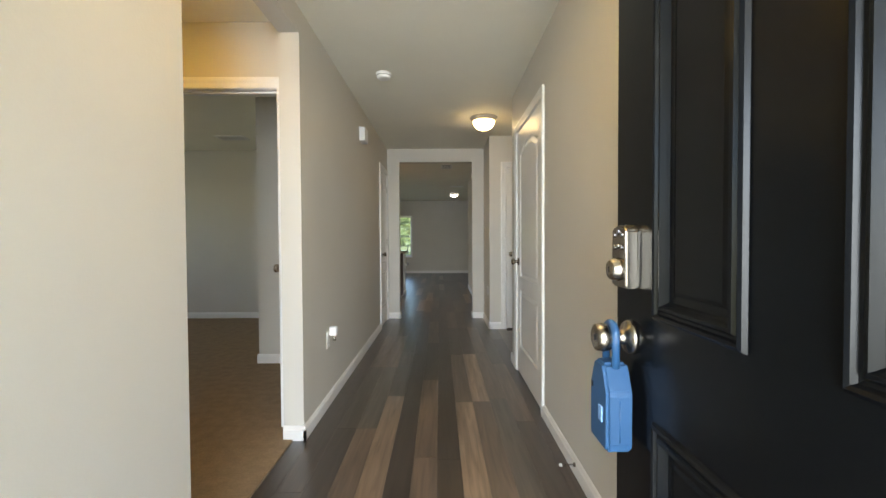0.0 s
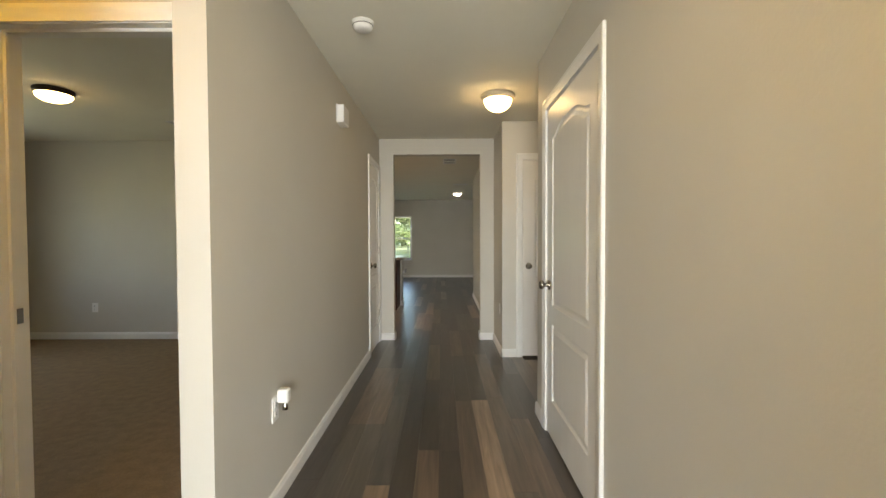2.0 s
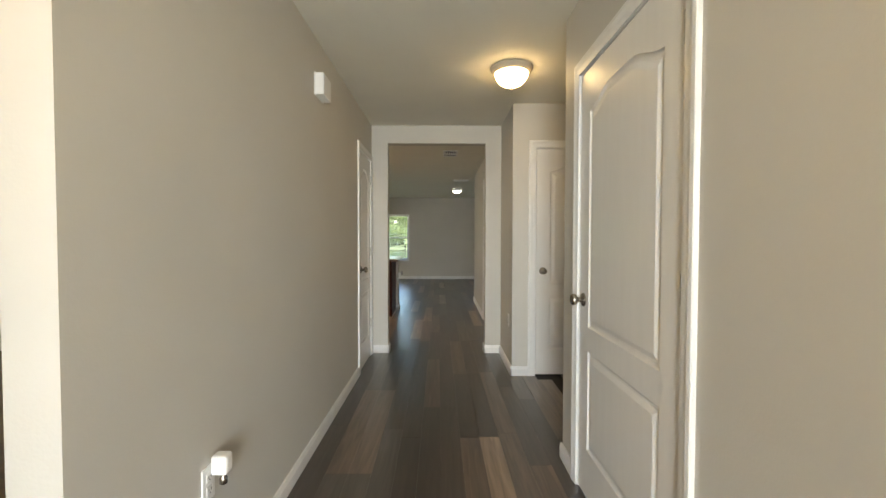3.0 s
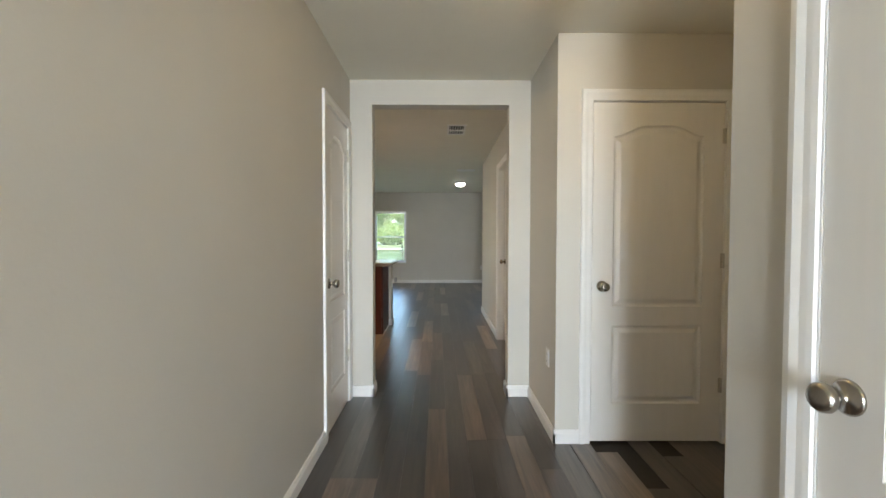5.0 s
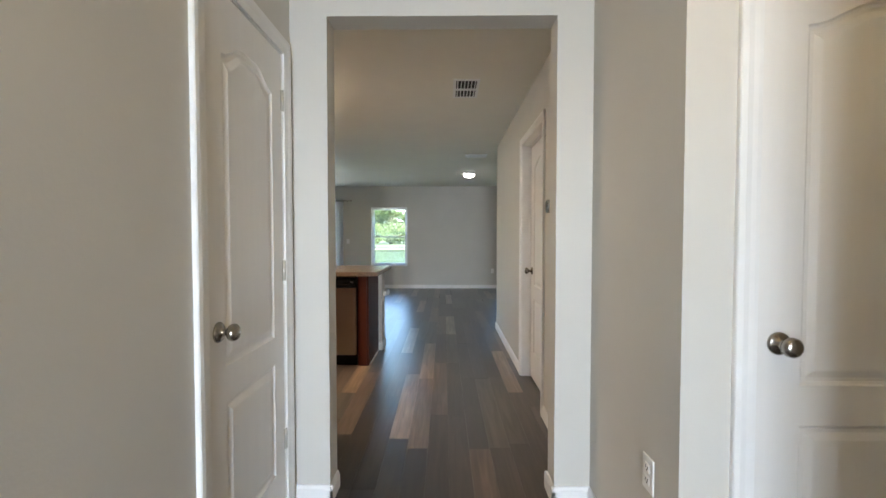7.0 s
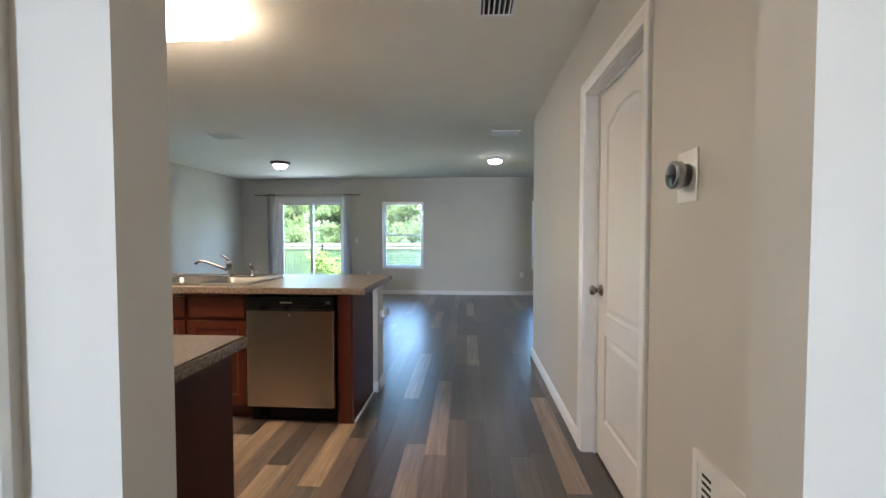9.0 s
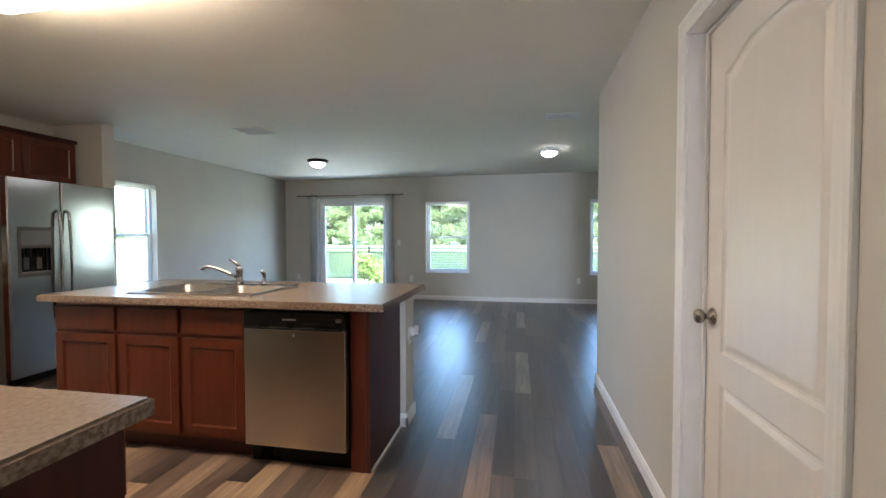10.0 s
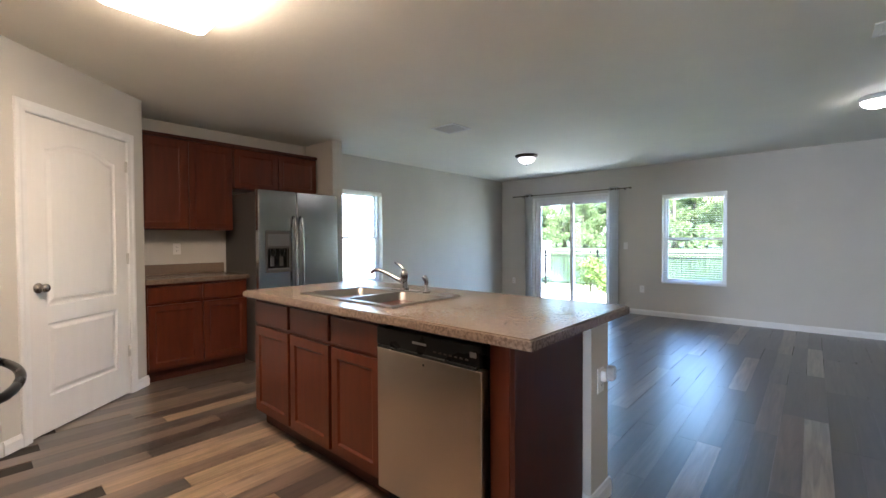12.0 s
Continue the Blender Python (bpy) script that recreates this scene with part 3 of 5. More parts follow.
# ---- the open black front door ----
def front_door():
    # local: x from hinge side to latch side as seen from outside, y into the leaf
    m = Matrix.Translation((0.730, 1.136, 0)) @ Matrix.Rotation(radians(-90), 4, 'Z')
    d = thing("front_door", m, "open black six-panel front door with keypad deadbolt and knob", "door", kind="structure")
    w, h, th = 0.908, 2.03, 0.045
    cols = ((0.158, 0.385), (0.510, 0.740))
    rows = ((0.20, 0.805), (0.985, 1.66), (1.76, 1.93))
    steps = [(0, 0), (0.003, -0.006), (0.007, -0.009), (0.011, -0.007), (0.014, -0.002), (0.018, -0.001), (0.022, -0.006), (0.027, -0.007), (0.033, 0.001), (0.037, 0.006), (0.048, 0.007), (0.056, 0.005)]
    leaf = part("leaf", panel_door(w, h, th, [(a, b, c, e, 0) for a, b in cols for c, e in rows], steps), M_BLACK, d)
    leaf.matrix_local = pose(0, 0, 0.012)
    # keypad deadbolt
    bm = bmesh.new()
    hw, h0, h1 = 0.033, 1.045, 1.168
    prof = [(-hw, h0), (hw, h0), (hw, h1 - 0.012), (hw * 0.7, h1 - 0.003), (0, h1), (-hw * 0.7, h1 - 0.003), (-hw, h1 - 0.012)]
    f = bm.faces.new([bm.verts.new((x, 0, z)) for x, z in prof])
    r = bmesh.ops.extrude_face_region(bm, geom=[f])
    bmesh.ops.translate(bm, verts=[v for v in r["geom"] if isinstance(v, bmesh.types.BMVert)], vec=(0, -0.026, 0))
    bmesh.ops.bevel(bm, geom=bm.edges[:], offset=0.004, segments=2, affect='EDGES')
    bmesh.ops.recalc_face_normals(bm, faces=bm.faces[:])
    bm.transform(Matrix.Translation((0.066, 0, 0)))
    lock = part("keypad_deadbolt", bm, M_NICKEL, d, "satin nickel keypad deadbolt")
    for i in range(6):
        b = part("button", lathe([(0, 0), (0.0052, 0), (0.005, 0.002), (0.0038, 0.003), (0, 0.0032)], 14, Matrix.Rotation(radians(90), 4, 'X')), M_CHROME, lock)
        b.matrix_local = pose(0.066 + (-0.017, 0.0, 0.017, -0.017, 0.0, 0.017)[i], -0.026, (1.148, 1.154, 1.148, 1.124, 1.126, 1.124)[i])
    cyl = part("key_cylinder", lathe([(0, 0), (0.023, 0), (0.022, 0.003), (0.020, 0.015), (0.017, 0.018), (0, 0.019)], 28, Matrix.Rotation(radians(90), 4, 'X')), M_NICKEL, lock)
    cyl.matrix_local = pose(0.066, -0.026, 1.080)
    slot = part("key_slot", box(-0.0012, 0.0012, -0.0198, -0.0180, -0.006, 0.006), M_DARK, lock)
    slot.matrix_local = pose(0.066, -0.026, 1.080)
    knob = part("door_knob", lathe([(0, 0), (0.034, 0), (0.034, 0.005), (0.030, 0.011), (0.016, 0.014), (0.0125, 0.030), (0.016, 0.036), (0.026, 0.046), (0.028, 0.058), (0.026, 0.070), (0.020, 0.073), (0.014, 0.0715), (0, 0.0715)], 30, Matrix.Rotation(radians(90), 4, 'X')), M_NICKEL, d, "satin nickel keyed entry knob")
    knob.matrix_local = pose(0.066, 0, 0.946)
    ks = part("key_slot", box(-0.001, 0.001, -0.0735, -0.0700, -0.006, 0.006), M_DARK, knob)
    inner = part("door_knob", knob_mesh(), M_NICKEL, d)
    inner.matrix_local = pose(0.066, th, 0.946, 0, 0, 180)
    for z in (0.22, 1.02, 1.82):
        hg = part("hinge", hinge_mesh(0.1), M_HINGE, d)
        hg.matrix_local = pose(w + 0.003, th + 0.002, z, 0, 0, 180)
    return d


front_door()
d = thing("door_frame", Matrix.Translation((-0.19, 0.22, 0)), "white painted front door frame and sill", "door frame", kind="structure")
j = boxes(bmesh.new(), (0, 0.02, -0.14, 0, 0, 2.06), (0.92, 0.94, -0.14, 0, 0, 2.06), (0.02, 0.92, -0.14, 0, 2.04, 2.06))
part("jamb", j, M_TRIM, d)
part("sill", box(0.02, 0.92, -0.16, -0.01, 0.0, 0.018, bevel=0.004), M_NICKEL, d, "aluminium door sill")


def lockbox():
    """A blue vinyl-covered key box hanging by its shackle from the entry knob."""
    t = thing("key_lockbox", Matrix.Translation((0.690, 1.070, 0.946)) @ Matrix.Rotation(radians(-90), 4, 'Z'), "blue vinyl covered key lockbox hanging from the knob", "lockbox")
    half = [(0.042, -0.212), (0.0455, -0.200), (0.0455, -0.098), (0.030, -0.062), (0.022, -0.046)]
    bm = bmesh.new()
    f = bm.faces.new([bm.verts.new((x, -0.025, z)) for x, z in half + [(-x, z) for x, z in half[::-1]]])
    r = bmesh.ops.extrude_face_region(bm, geom=[f])
    bmesh.ops.translate(bm, verts=[v for v in r["geom"] if isinstance(v, bmesh.types.BMVert)], vec=(0, 0.05, 0))
    bmesh.ops.bevel(bm, geom=bm.edges[:], offset=0.006, segments=3, affect='EDGES')
    bmesh.ops.recalc_face_normals(bm, faces=bm.faces[:])
    body = part("body", bm, M_BLUE, t)
    part("seam", tube([(0.0445, 0.0, -0.19), (0.0448, 0, -0.11)], 0.0022, 8), M_BLUE, body)
    part("latch_tab", box(0.006, 0.024, -0.0275, -0.0245, -0.160, -0.130, bevel=0.001), material("pale_blue_vinyl", (0.16, 0.30, 0.55), 0.4), body, "paler blue latch tab")
    part("dial_window", box(-0.036, -0.027, -0.0260, -0.0245, -0.108, -0.096), M_DARK, body)
    pts = [(0.024 * math.cos(a), 0, 0.006 + 0.022 * math.sin(a)) for a in [math.pi * i / 14 for i in range(15)]]
    pts = [(0.024, 0, -0.055)] + pts + [(-0.024, 0, -0.055)]
    part("shackle", tube(pts, 0.0078, 10), M_BLUE, t, "blue sleeved shackle")
    return t


lockbox()


# ---- lamps ----
def flush_lamp(name, x, y, r, glow, rim, label, drop=0.10, finial=False, bowl=0.90):
    t = thing(name, Matrix.Translation((x, y, CEIL)), label, "ceiling lamp", "flush ceiling lamps")
    part("pan", lathe([(0, 0), (r * 0.98, 0), (r, -0.008), (r * 0.98, -0.020), (r * (bowl + 0.03), -0.042), (r * bowl, -0.042)], 40), rim, t)
    n = 9
    prof = [(r * bowl * math.cos(math.pi / 2 * i / n), -0.038 - (drop - 0.038) * math.sin(math.pi / 2 * i / n)) for i in range(n + 1)]
    part("shade", lathe([(r * bowl, -0.034)] + prof, 40), glow, t, "frosted glass bowl")
    if finial:
        part("finial", lathe([(0, -drop - 0.022), (0.006, -drop - 0.02), (0.010, -drop - 0.010), (0.008, -drop), (0.012, -drop + 0.004), (0, -drop + 0.004)], 14), rim, t)
    return t


flush_lamp("ceiling_lamp", 0.80, 4.78, 0.146, M_LAMP_WARM, M_CREAM, "lit flush ceiling lamp with frosted bowl and cream rim", drop=0.138, finial=True, bowl=0.80)
flush_lamp("ceiling_lamp", -2.78, 4.60, 0.135, M_LAMP_WARM, M_BRONZE, "lit flush bedroom ceiling lamp with warm frosted bowl")
flush_lamp("ceiling_lamp", 0.677, 12.284, 0.118, M_LAMP_COOL, M_WHITE, "lit flush living room lamp with white bowl")
flush_lamp("ceiling_lamp", -2.80, 12.433, 0.16, M_LAMP_OFF_GLOW, M_BRONZE, "flush lamp with dark bronze rim and frosted bowl", drop=0.125, finial=True, bowl=0.74)
flush_lamp("ceiling_lamp", -1.10, 2.22, 0.155, M_LAMP_ORANGE, M_BRONZE, "lit flush vestibule lamp with warm frosted bowl")

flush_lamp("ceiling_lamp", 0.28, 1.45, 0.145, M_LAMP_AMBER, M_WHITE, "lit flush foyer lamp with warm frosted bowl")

# the long kitchen light
t = thing("kitchen_ceiling_light", Matrix.Translation((-1.605, 7.78, CEIL)), "lit rectangular acrylic cloud ceiling light", "ceiling light")
part("base", box(-0.57, 0.57, -0.21, 0.21, -0.03, 0, bevel=0.004), M_WHITE, t)
bm = box(-0.60, 0.60, -0.24, 0.24, -0.10, -0.012, bevel=0.045, segments=4)
for f in bm.faces:
    f.smooth = True
part("diffuser", bm, M_CLOUD, t, "glowing white acrylic diffuser")

# smoke detector, chime, thermostat
t = thing("smoke_detector", Matrix.Translation((-0.10, 3.57, CEIL)), "round white smoke detector on the ceiling", "smoke detector")
part("base", lathe([(0, 0), (0.061, 0), (0.061, -0.012), (0.056, -0.014), (0.056, -0.016)], 36), M_WHITE, t)
part("body", lathe([(0.053, -0.014), (0.055, -0.022), (0.051, -0.036), (0.042, -0.044), (0.020, -0.047), (0, -0.047)], 36), M_WHITE, t)
part("vent_ring", lathe([(0.0555, -0.019), (0.0565, -0.020), (0.0565, -0.022), (0.0555, -0.023)], 36), M_GREY, t)
t = thing("door_chime", facing_west(-0.44, 4.31), "white plastic door chime box on the wall", "door chime")
part("cover", box(0, 0.165, -0.055, -0.004, 2.095, 2.225, bevel=0.006), M_WHITE, t)
part("back_plate", box(-0.004, 0.169, -0.006, 0, 2.091, 2.229, bevel=0.001, segments=1), M_WHITE, t)
t = thing("thermostat", facing_east(0.945, 7.055), "round metal-rimmed thermostat on a white wall plate", "thermostat")
part("wall_plate", box(0, 0.112, -0.007, 0, 1.355, 1.51, bevel=0.003), M_WHITE, t)
r = lathe([(0, 0), (0.034, 0), (0.034, 0.018), (0.042, 0.020), (0.042, 0.042), (0.039, 0.045), (0.037, 0.045)], 40, Matrix.Rotation(radians(90), 4, 'X'))
r.transform(Matrix.Translation((0.056, -0.007, 1.437)))
part("dial_ring", r, M_CHROME, t)
r = lathe([(0.037, 0.043), (0.030, 0.046), (0, 0.048)], 40, Matrix.Rotation(radians(90), 4, 'X'))
r.transform(Matrix.Translation((0.056, -0.007, 1.437)))
part("screen", r, M_SCREEN, t, "dark glass display")


# ---- outlets, vents ----
def outlet(m, label="white duplex outlet with cover plate", switch=False):
    t = thing("light_switch" if switch else "wall_outlet", m, label, "switch" if switch else "outlet", "wall plates")
    part("plate", box(-0.035, 0.035, -0.006, 0, -0.057, 0.057, bevel=0.002), M_WHITE, t)
    if switch:
        part("toggle", box(-0.005, 0.005, -0.016, -0.005, -0.004, 0.012, bevel=0.001, segments=1), M_WHITE, t)
    else:
        for z in (-0.021, 0.021):
            s = part("socket", box(-0.016, 0.016, -0.0085, -0.005, z - 0.014, z + 0.014, bevel=0.003), M_WHITE, t)
            part("slots", boxes(bmesh.new(), (-0.008, -0.006, -0.0092, -0.008, z - 0.003, z + 0.007), (0.006, 0.008, -0.0092, -0.008, z - 0.003, z + 0.006), (-0.002, 0.002, -0.0092, -0.008, z - 0.010, z - 0.006)), M_DARK, s)
    return t


outlet(facing_west(-0.44, 3.13) @ Matrix.Translation((0, 0, 0.455)))
t = thing("plug_in_freshener", facing_west(-0.44, 3.15) @ Matrix.Translation((0, 0, 0.49)), "white plug-in air freshener in the outlet", "air freshener")
part("body", box(-0.022, 0.026, -0.062, -0.0095, -0.012, 0.052, bevel=0.010, segments=3), M_WHITE, t)
part("vial", lathe([(0, -0.048), (0.012, -0.048), (0.013, -0.03), (0.008, -0.020), (0.008, -0.010)], 18, Matrix.Translation((0.004, -0.040, 0))), M_NICKEL, t, "glass scent vial")
outlet(facing_east(0.945, 5.751) @ Matrix.Translation((0, 0, 0.472)))
for x in (-1.85, 1.36, -4.3):
    outlet(Matrix.Translation((x, 14.49, 0.42)))
outlet(Matrix.Translation((-2.11, 14.49, 1.13)), "white toggle switch by the sliding door", True)
outlet(Matrix.Translation((-3.96, 6.36, 0.40)))


M_SHADE = material("grey_vent_shade", (0.28, 0.275, 0.265), 0.7)


def register(x, y, w, d, n, label, back=None, split=False):
    """A ceiling air register with slanted slats, in two banks where it is split."""
    t = thing("ceiling_vent", Matrix.Translation((x, y, CEIL)), label, "air vent", "ceiling vents")
    f = 0.022
    part("frame", boxes(bmesh.new(), (-w / 2, w / 2, -d / 2, -d / 2 + f, -0.008, 0), (-w / 2, w / 2, d / 2 - f, d / 2, -0.008, 0), (-w / 2, -w / 2 + f, -d / 2 + f, d / 2 - f, -0.008, 0), (w / 2 - f, w / 2, -d / 2 + f, d / 2 - f, -0.008, 0)), M_WHITE, t)
    # flat sheet on the solid ceiling; its tone stands for shade between slats
    part("slat_shade_sheet", box(-w / 2 + f, w / 2 - f, -d / 2 + f, d / 2 - f, -0.0015, -0.0005), back or M_DARK, t)
    banks = [(-d / 2 + f, d / 2 - f)]
    if split:
        part("divider", box(-w / 2 + f, w / 2 - f, -0.009, 0.009, -0.014, -0.002), M_WHITE, t)
        banks = [(-d / 2 + f, -0.009), (0.009, d / 2 - f)]
    for y0, y1 in banks:
        for i in range(n):
            u = -w / 2 + f + (i + 0.5) * (w - 2 * f) / n
            s = part("slat", box(-0.0012, 0.0012, y0, y1, -0.006, 0.006), M_WHITE, t)
            s.matrix_local = pose(u, 0, -0.0085, 0, 38, 0)
    return t


register(0.428, 7.815, 0.205, 0.42, 6, "white ceiling air register with two banks of slats", split=True)
register(-2.65, 10.61, 0.32, 0.30, 9, "white square ceiling air register", M_GREY)
register(0.70, 10.65, 0.32, 0.21, 12, "white rectangular ceiling air register", M_WHITE)
register(-2.3, 5.6, 0.36, 0.21, 12, "white bedroom ceiling air register", M_SHADE)
# return grille low on the passage wall
t = thing("return_air_grille", facing_east(0.945, 6.93), "white return air grille low on the wall", "air vent")
part("frame", boxes(bmesh.new(), (0, 0.36, -0.009, 0, 0.62, 0.645), (0, 0.36, -0.009, 0, 0.14, 0.165), (0, 0.025, -0.009, 0, 0.165, 0.62), (0.335, 0.36, -0.009, 0, 0.165, 0.62)), M_WHITE, t)
part("face_plate", box(0.025, 0.335, -0.007, -0.0005, 0.165, 0.62), M_WHITE, t)
slot = None
for u in (0.048, 0.268):
    for i in range(21):
        if slot is None:
            slot = part("slot", box(0, 0.044, -0.0078, -0.0066, 0, 0.009), M_DARK, t)
            o = slot
        else:
            o = new("slot", slot.data)
            o.parent = t
        o.matrix_local = pose(u, 0, 0.18 + i * 0.0205)


# spring door stop on the baseboard by the front door
t = thing("door_stop", facing_east(0.986, 2.24) @ Matrix.Translation((0, 0, 0.055)), "nickel spring door stop on the baseboard", "door stop")
part("base", lathe([(0, 0), (0.011, 0), (0.010, 0.006), (0.006, 0.008), (0, 0.008)], 14, Matrix.Rotation(radians(90), 4, 'X')), M_NICKEL, t)
part("spring", tube([(0.0045 * math.cos(i * 0.9), -0.008 - i * 0.0007, 0.0045 * math.sin(i * 0.9)) for i in range(80)], 0.0011, 5), M_NICKEL, t)
part("tip", lathe([(0, 0.062), (0.007, 0.062), (0.008, 0.070), (0.006, 0.076), (0, 0.077)], 14, Matrix.Rotation(radians(90), 4, 'X')), M_WHITE, t, "white rubber tip")


# ---- windows ----
def window(name, m, w, z0, z1, depth, blind=True, label="white vinyl single-hung window with sunlit garden view"):
    """x right as seen, y into the wall; frame in the outer half of the opening."""
    t = thing(name, m, label, "window", kind="structure")
    y0, y1 = depth - 0.075, depth - 0.005
    f = 0.035
    part("window_frame", boxes(bmesh.new(), (0, f, y0, y1, z0, z1), (w - f, w, y0, y1, z0, z1), (f, w - f, y0, y1, z1 - f, z1), (f, w - f, y0, y1, z0, z0 + f)), M_VINYL, t)
    zm = (z0 + z1) / 2
    for nm, a, b, y in (("upper_sash", zm - 0.018, z1 - f, y0 + 0.036), ("lower_sash", z0 + f, zm + 0.018, y0 + 0.006)):
        s = 0.030
        sash = part(nm, boxes(bmesh.new(), (f, f + s, y, y + 0.026, a, b), (w - f - s, w - f, y, y + 0.026, a, b), (f + s, w - f - s, y, y + 0.026, a, a + s + 0.006), (f + s, w - f - s, y, y + 0.026, b - s, b)), M_VINYL, t)
        p = part("pane", box(f + s, w - f - s, y + 0.010, y + 0.014, a + s + 0.006, b - s), M_GLASS, sash)
        p.visible_shadow = False
    part("window_sill", box(0.002, w - 0.002, -0.012, y0 - 0.002, z0 + 0.0005, z0 + 0.014, bevel=0.003), M_TRIM, t)
    if blind:
        b = thing("window_blind", m @ Matrix.Translation((0, 0.045, 0)), "white horizontal slat blind lowered with slats open", "window blind", "window blinds")
        part("headrail", box(0.008, w - 0.008, -0.025, 0.025, z1 - 0.045, z1 - 0.002, bevel=0.003), M_BLIND, b)
        part("valance", box(0.004, w - 0.004, -0.036, -0.028, z1 - 0.066, z1 - 0.002, bevel=0.002), M_BLIND, b)
        n = int((z1 - z0 - 0.12) / 0.034)
        slat = None
        for i in range(n):
            z = z0 + 0.05 + i * 0.034
            if slat is None:
                bm = box(0.012, w - 0.012, -0.0125, 0.0125, -0.0008, 0.0008)
                slat = part("slat", bm, M_BLIND, b)
                s = slat
            else:
                s = new("slat", slat.data)
                s.parent = b
            s.matrix_local = pose(0, 0, z, 4, 0, 0)
        part("bottom_rail", box(0.012, w - 0.012, -0.024, 0.024, z0 + 0.018, z0 + 0.032, bevel=0.003), M_BLIND, b)
        for x in (0.14, w - 0.14):
            part("cord", tube([(x, -0.0255, z0 + 0.03), (x, -0.0255, z1 - 0.04)], 0.0010, 6), M_BLIND, b)
        part("wand", tube([(0.06, -0.032, z1 - 0.07), (0.06, -0.034, z1 - 0.75)], 0.004, 8), M_BLIND, b)
    return t


window("window_1", Matrix.Translation((-1.553, 14.49, 0)), 0.868, 0.535, 1.944, 0.16)
window("window_2", Matrix.Translation((1.56, 14.49, 0)), 0.868, 0.535, 1.944, 0.16)
window("window_3", facing_west(-4.588, 10.42), 0.86, 0.60, 1.96, 0.162)

window("window_4", facing_west(-4.83, 4.1), 1.0, 0.75, 2.05, 0.115, blind=False, label="white vinyl bedroom window")

# sliding glass door
t = thing("sliding_glass_door", Matrix.Translation((-3.82, 14.49, 0)), "closed white framed two-panel sliding patio door", "sliding door", kind="structure")
W, H = 1.45, 2.0
part("door_frame", boxes(bmesh.new(), (0, 0.05, 0.02, 0.15, 0, H), (W - 0.05, W, 0.02, 0.15, 0, H), (0.05, W - 0.05, 0.02, 0.15, H - 0.055, H), (0.05, W - 0.05, 0.02, 0.15, 0, 0.03)), M_VINYL, t)
for a, b, y in ((0.05, W / 2 + 0.03, 0.045), (W / 2 - 0.03, W - 0.05, 0.095)):
    s = 0.055
    pn = part("door_panel", boxes(bmesh.new(), (a, a + s, y, y + 0.035, 0.03, H - 0.055), (b - s, b, y, y + 0.035, 0.03, H - 0.055), (a + s, b - s, y, y + 0.035, H - 0.055 - s, H - 0.055), (a + s, b - s, y, y + 0.035, 0.03, 0.03 + s + 0.03)), M_VINYL, t)
    g = part("pane", box(a + s, b - s, y + 0.014, y + 0.020, 0.03 + s + 0.03, H - 0.055 - s), M_GLASS, pn)
    g.visible_shadow = False
part("pull_handle", tube([(0.075, 0.045, 0.92), (0.075, 0.012, 0.94), (0.075, 0.012, 1.10), (0.075, 0.045, 1.12)], 0.008, 10), M_VINYL, t)
part("casing", boxes(bmesh.new(), (-0.045, 0, -0.012, 0, 0, H + 0.045), (W, W + 0.045, -0.012, 0, 0, H + 0.045), (0, W, -0.012, 0, H, H + 0.045)), M_TRIM, t)

# curtain rod and two curtains
t = thing("curtain_rod", Matrix.Translation((0, 14.40, 2.09)), "slim dark metal curtain rod above the patio door", "curtain rod")
part("rod", tube([(-4.24, 0, 0), (-2.02, 0, 0)], 0.008, 12), M_NICKEL, t)
for x in (-4.25, -2.01):
    part("finial", lathe([(0, -0.02), (0.014, -0.012), (0.016, 0), (0.014, 0.012), (0, 0.02)], 14, Matrix.Translation((x, 0, 0)) @ Matrix.Rotation(radians(90), 4, 'Y')), M_NICKEL, t)
for x in (-4.05, -2.11):
    part("bracket", tube([(x, 0.089, -0.02), (x, 0.05, -0.02), (x, 0.0, -0.006)], 0.006, 8), M_BRONZE, t)


def curtain(x0, x1, z0=0.03, z1=2.125):
    t = thing("curtain", Matrix.Translation((0, 14.40, 0)), "light grey grommet curtain gathered beside the patio door", "curtain", "patio curtains")
    bm = bmesh.new()
    n, k = 90, 10
    rows = []
    for j in range(k + 1):
        z = z0 + (z1 - z0) * j / k
        row = []
        for i in range(n + 1):
            u = i / n
            a = 0.035 * (0.75 + 0.25 * math.sin(3 * u + j * 0.3))
            row.append(bm.verts.new((x0 + (x1 - x0) * (u + 0.012 * math.sin(9 * u + j * 0.5)), a * math.sin(2 * math.pi * 4.5 * u + 0.15 * math.sin(j)), z)))
        rows.append(row)
    for a, b in zip(rows, rows[1:]):
        for i in range(n):
            bm.faces.new((a[i], a[i + 1], b[i + 1], b[i])).smooth = True
    r = bmesh.ops.solidify(bm, geom=bm.faces[:], thickness=0.003)
    part("cloth", bm, M_CURTAIN, t)
    for i in range(6):
        x = x0 + (x1 - x0) * (i + 0.5) / 6
        g = lathe([(0.016, -0.003), (0.024, -0.003), (0.024, 0.003), (0.016, 0.003)], 18)
        o = part("grommet", g, M_NICKEL, t)
        o.matrix_local = pose(x, 0, 2.09, 0, 90, 0)
    return t


curtain(-3.985, -3.835)
curtain(-2.365, -2.20)


# ---- kitchen ----
def cab_front(w, h, th=0.019, flat=False):
    """A recessed-panel cabinet front, front at y = 0, seen from -y."""
    s = 0.052 if not flat else 0.0
    if flat:
        return box(0, w, 0, th, 0, h, bevel=0.004, segments=2)
    return panel_door(w, h, th, [(s, w - s, s, h - s, 0)], [(0, 0), (0.004, 0.003), (0.010, 0.008), (0.014, 0.009)])


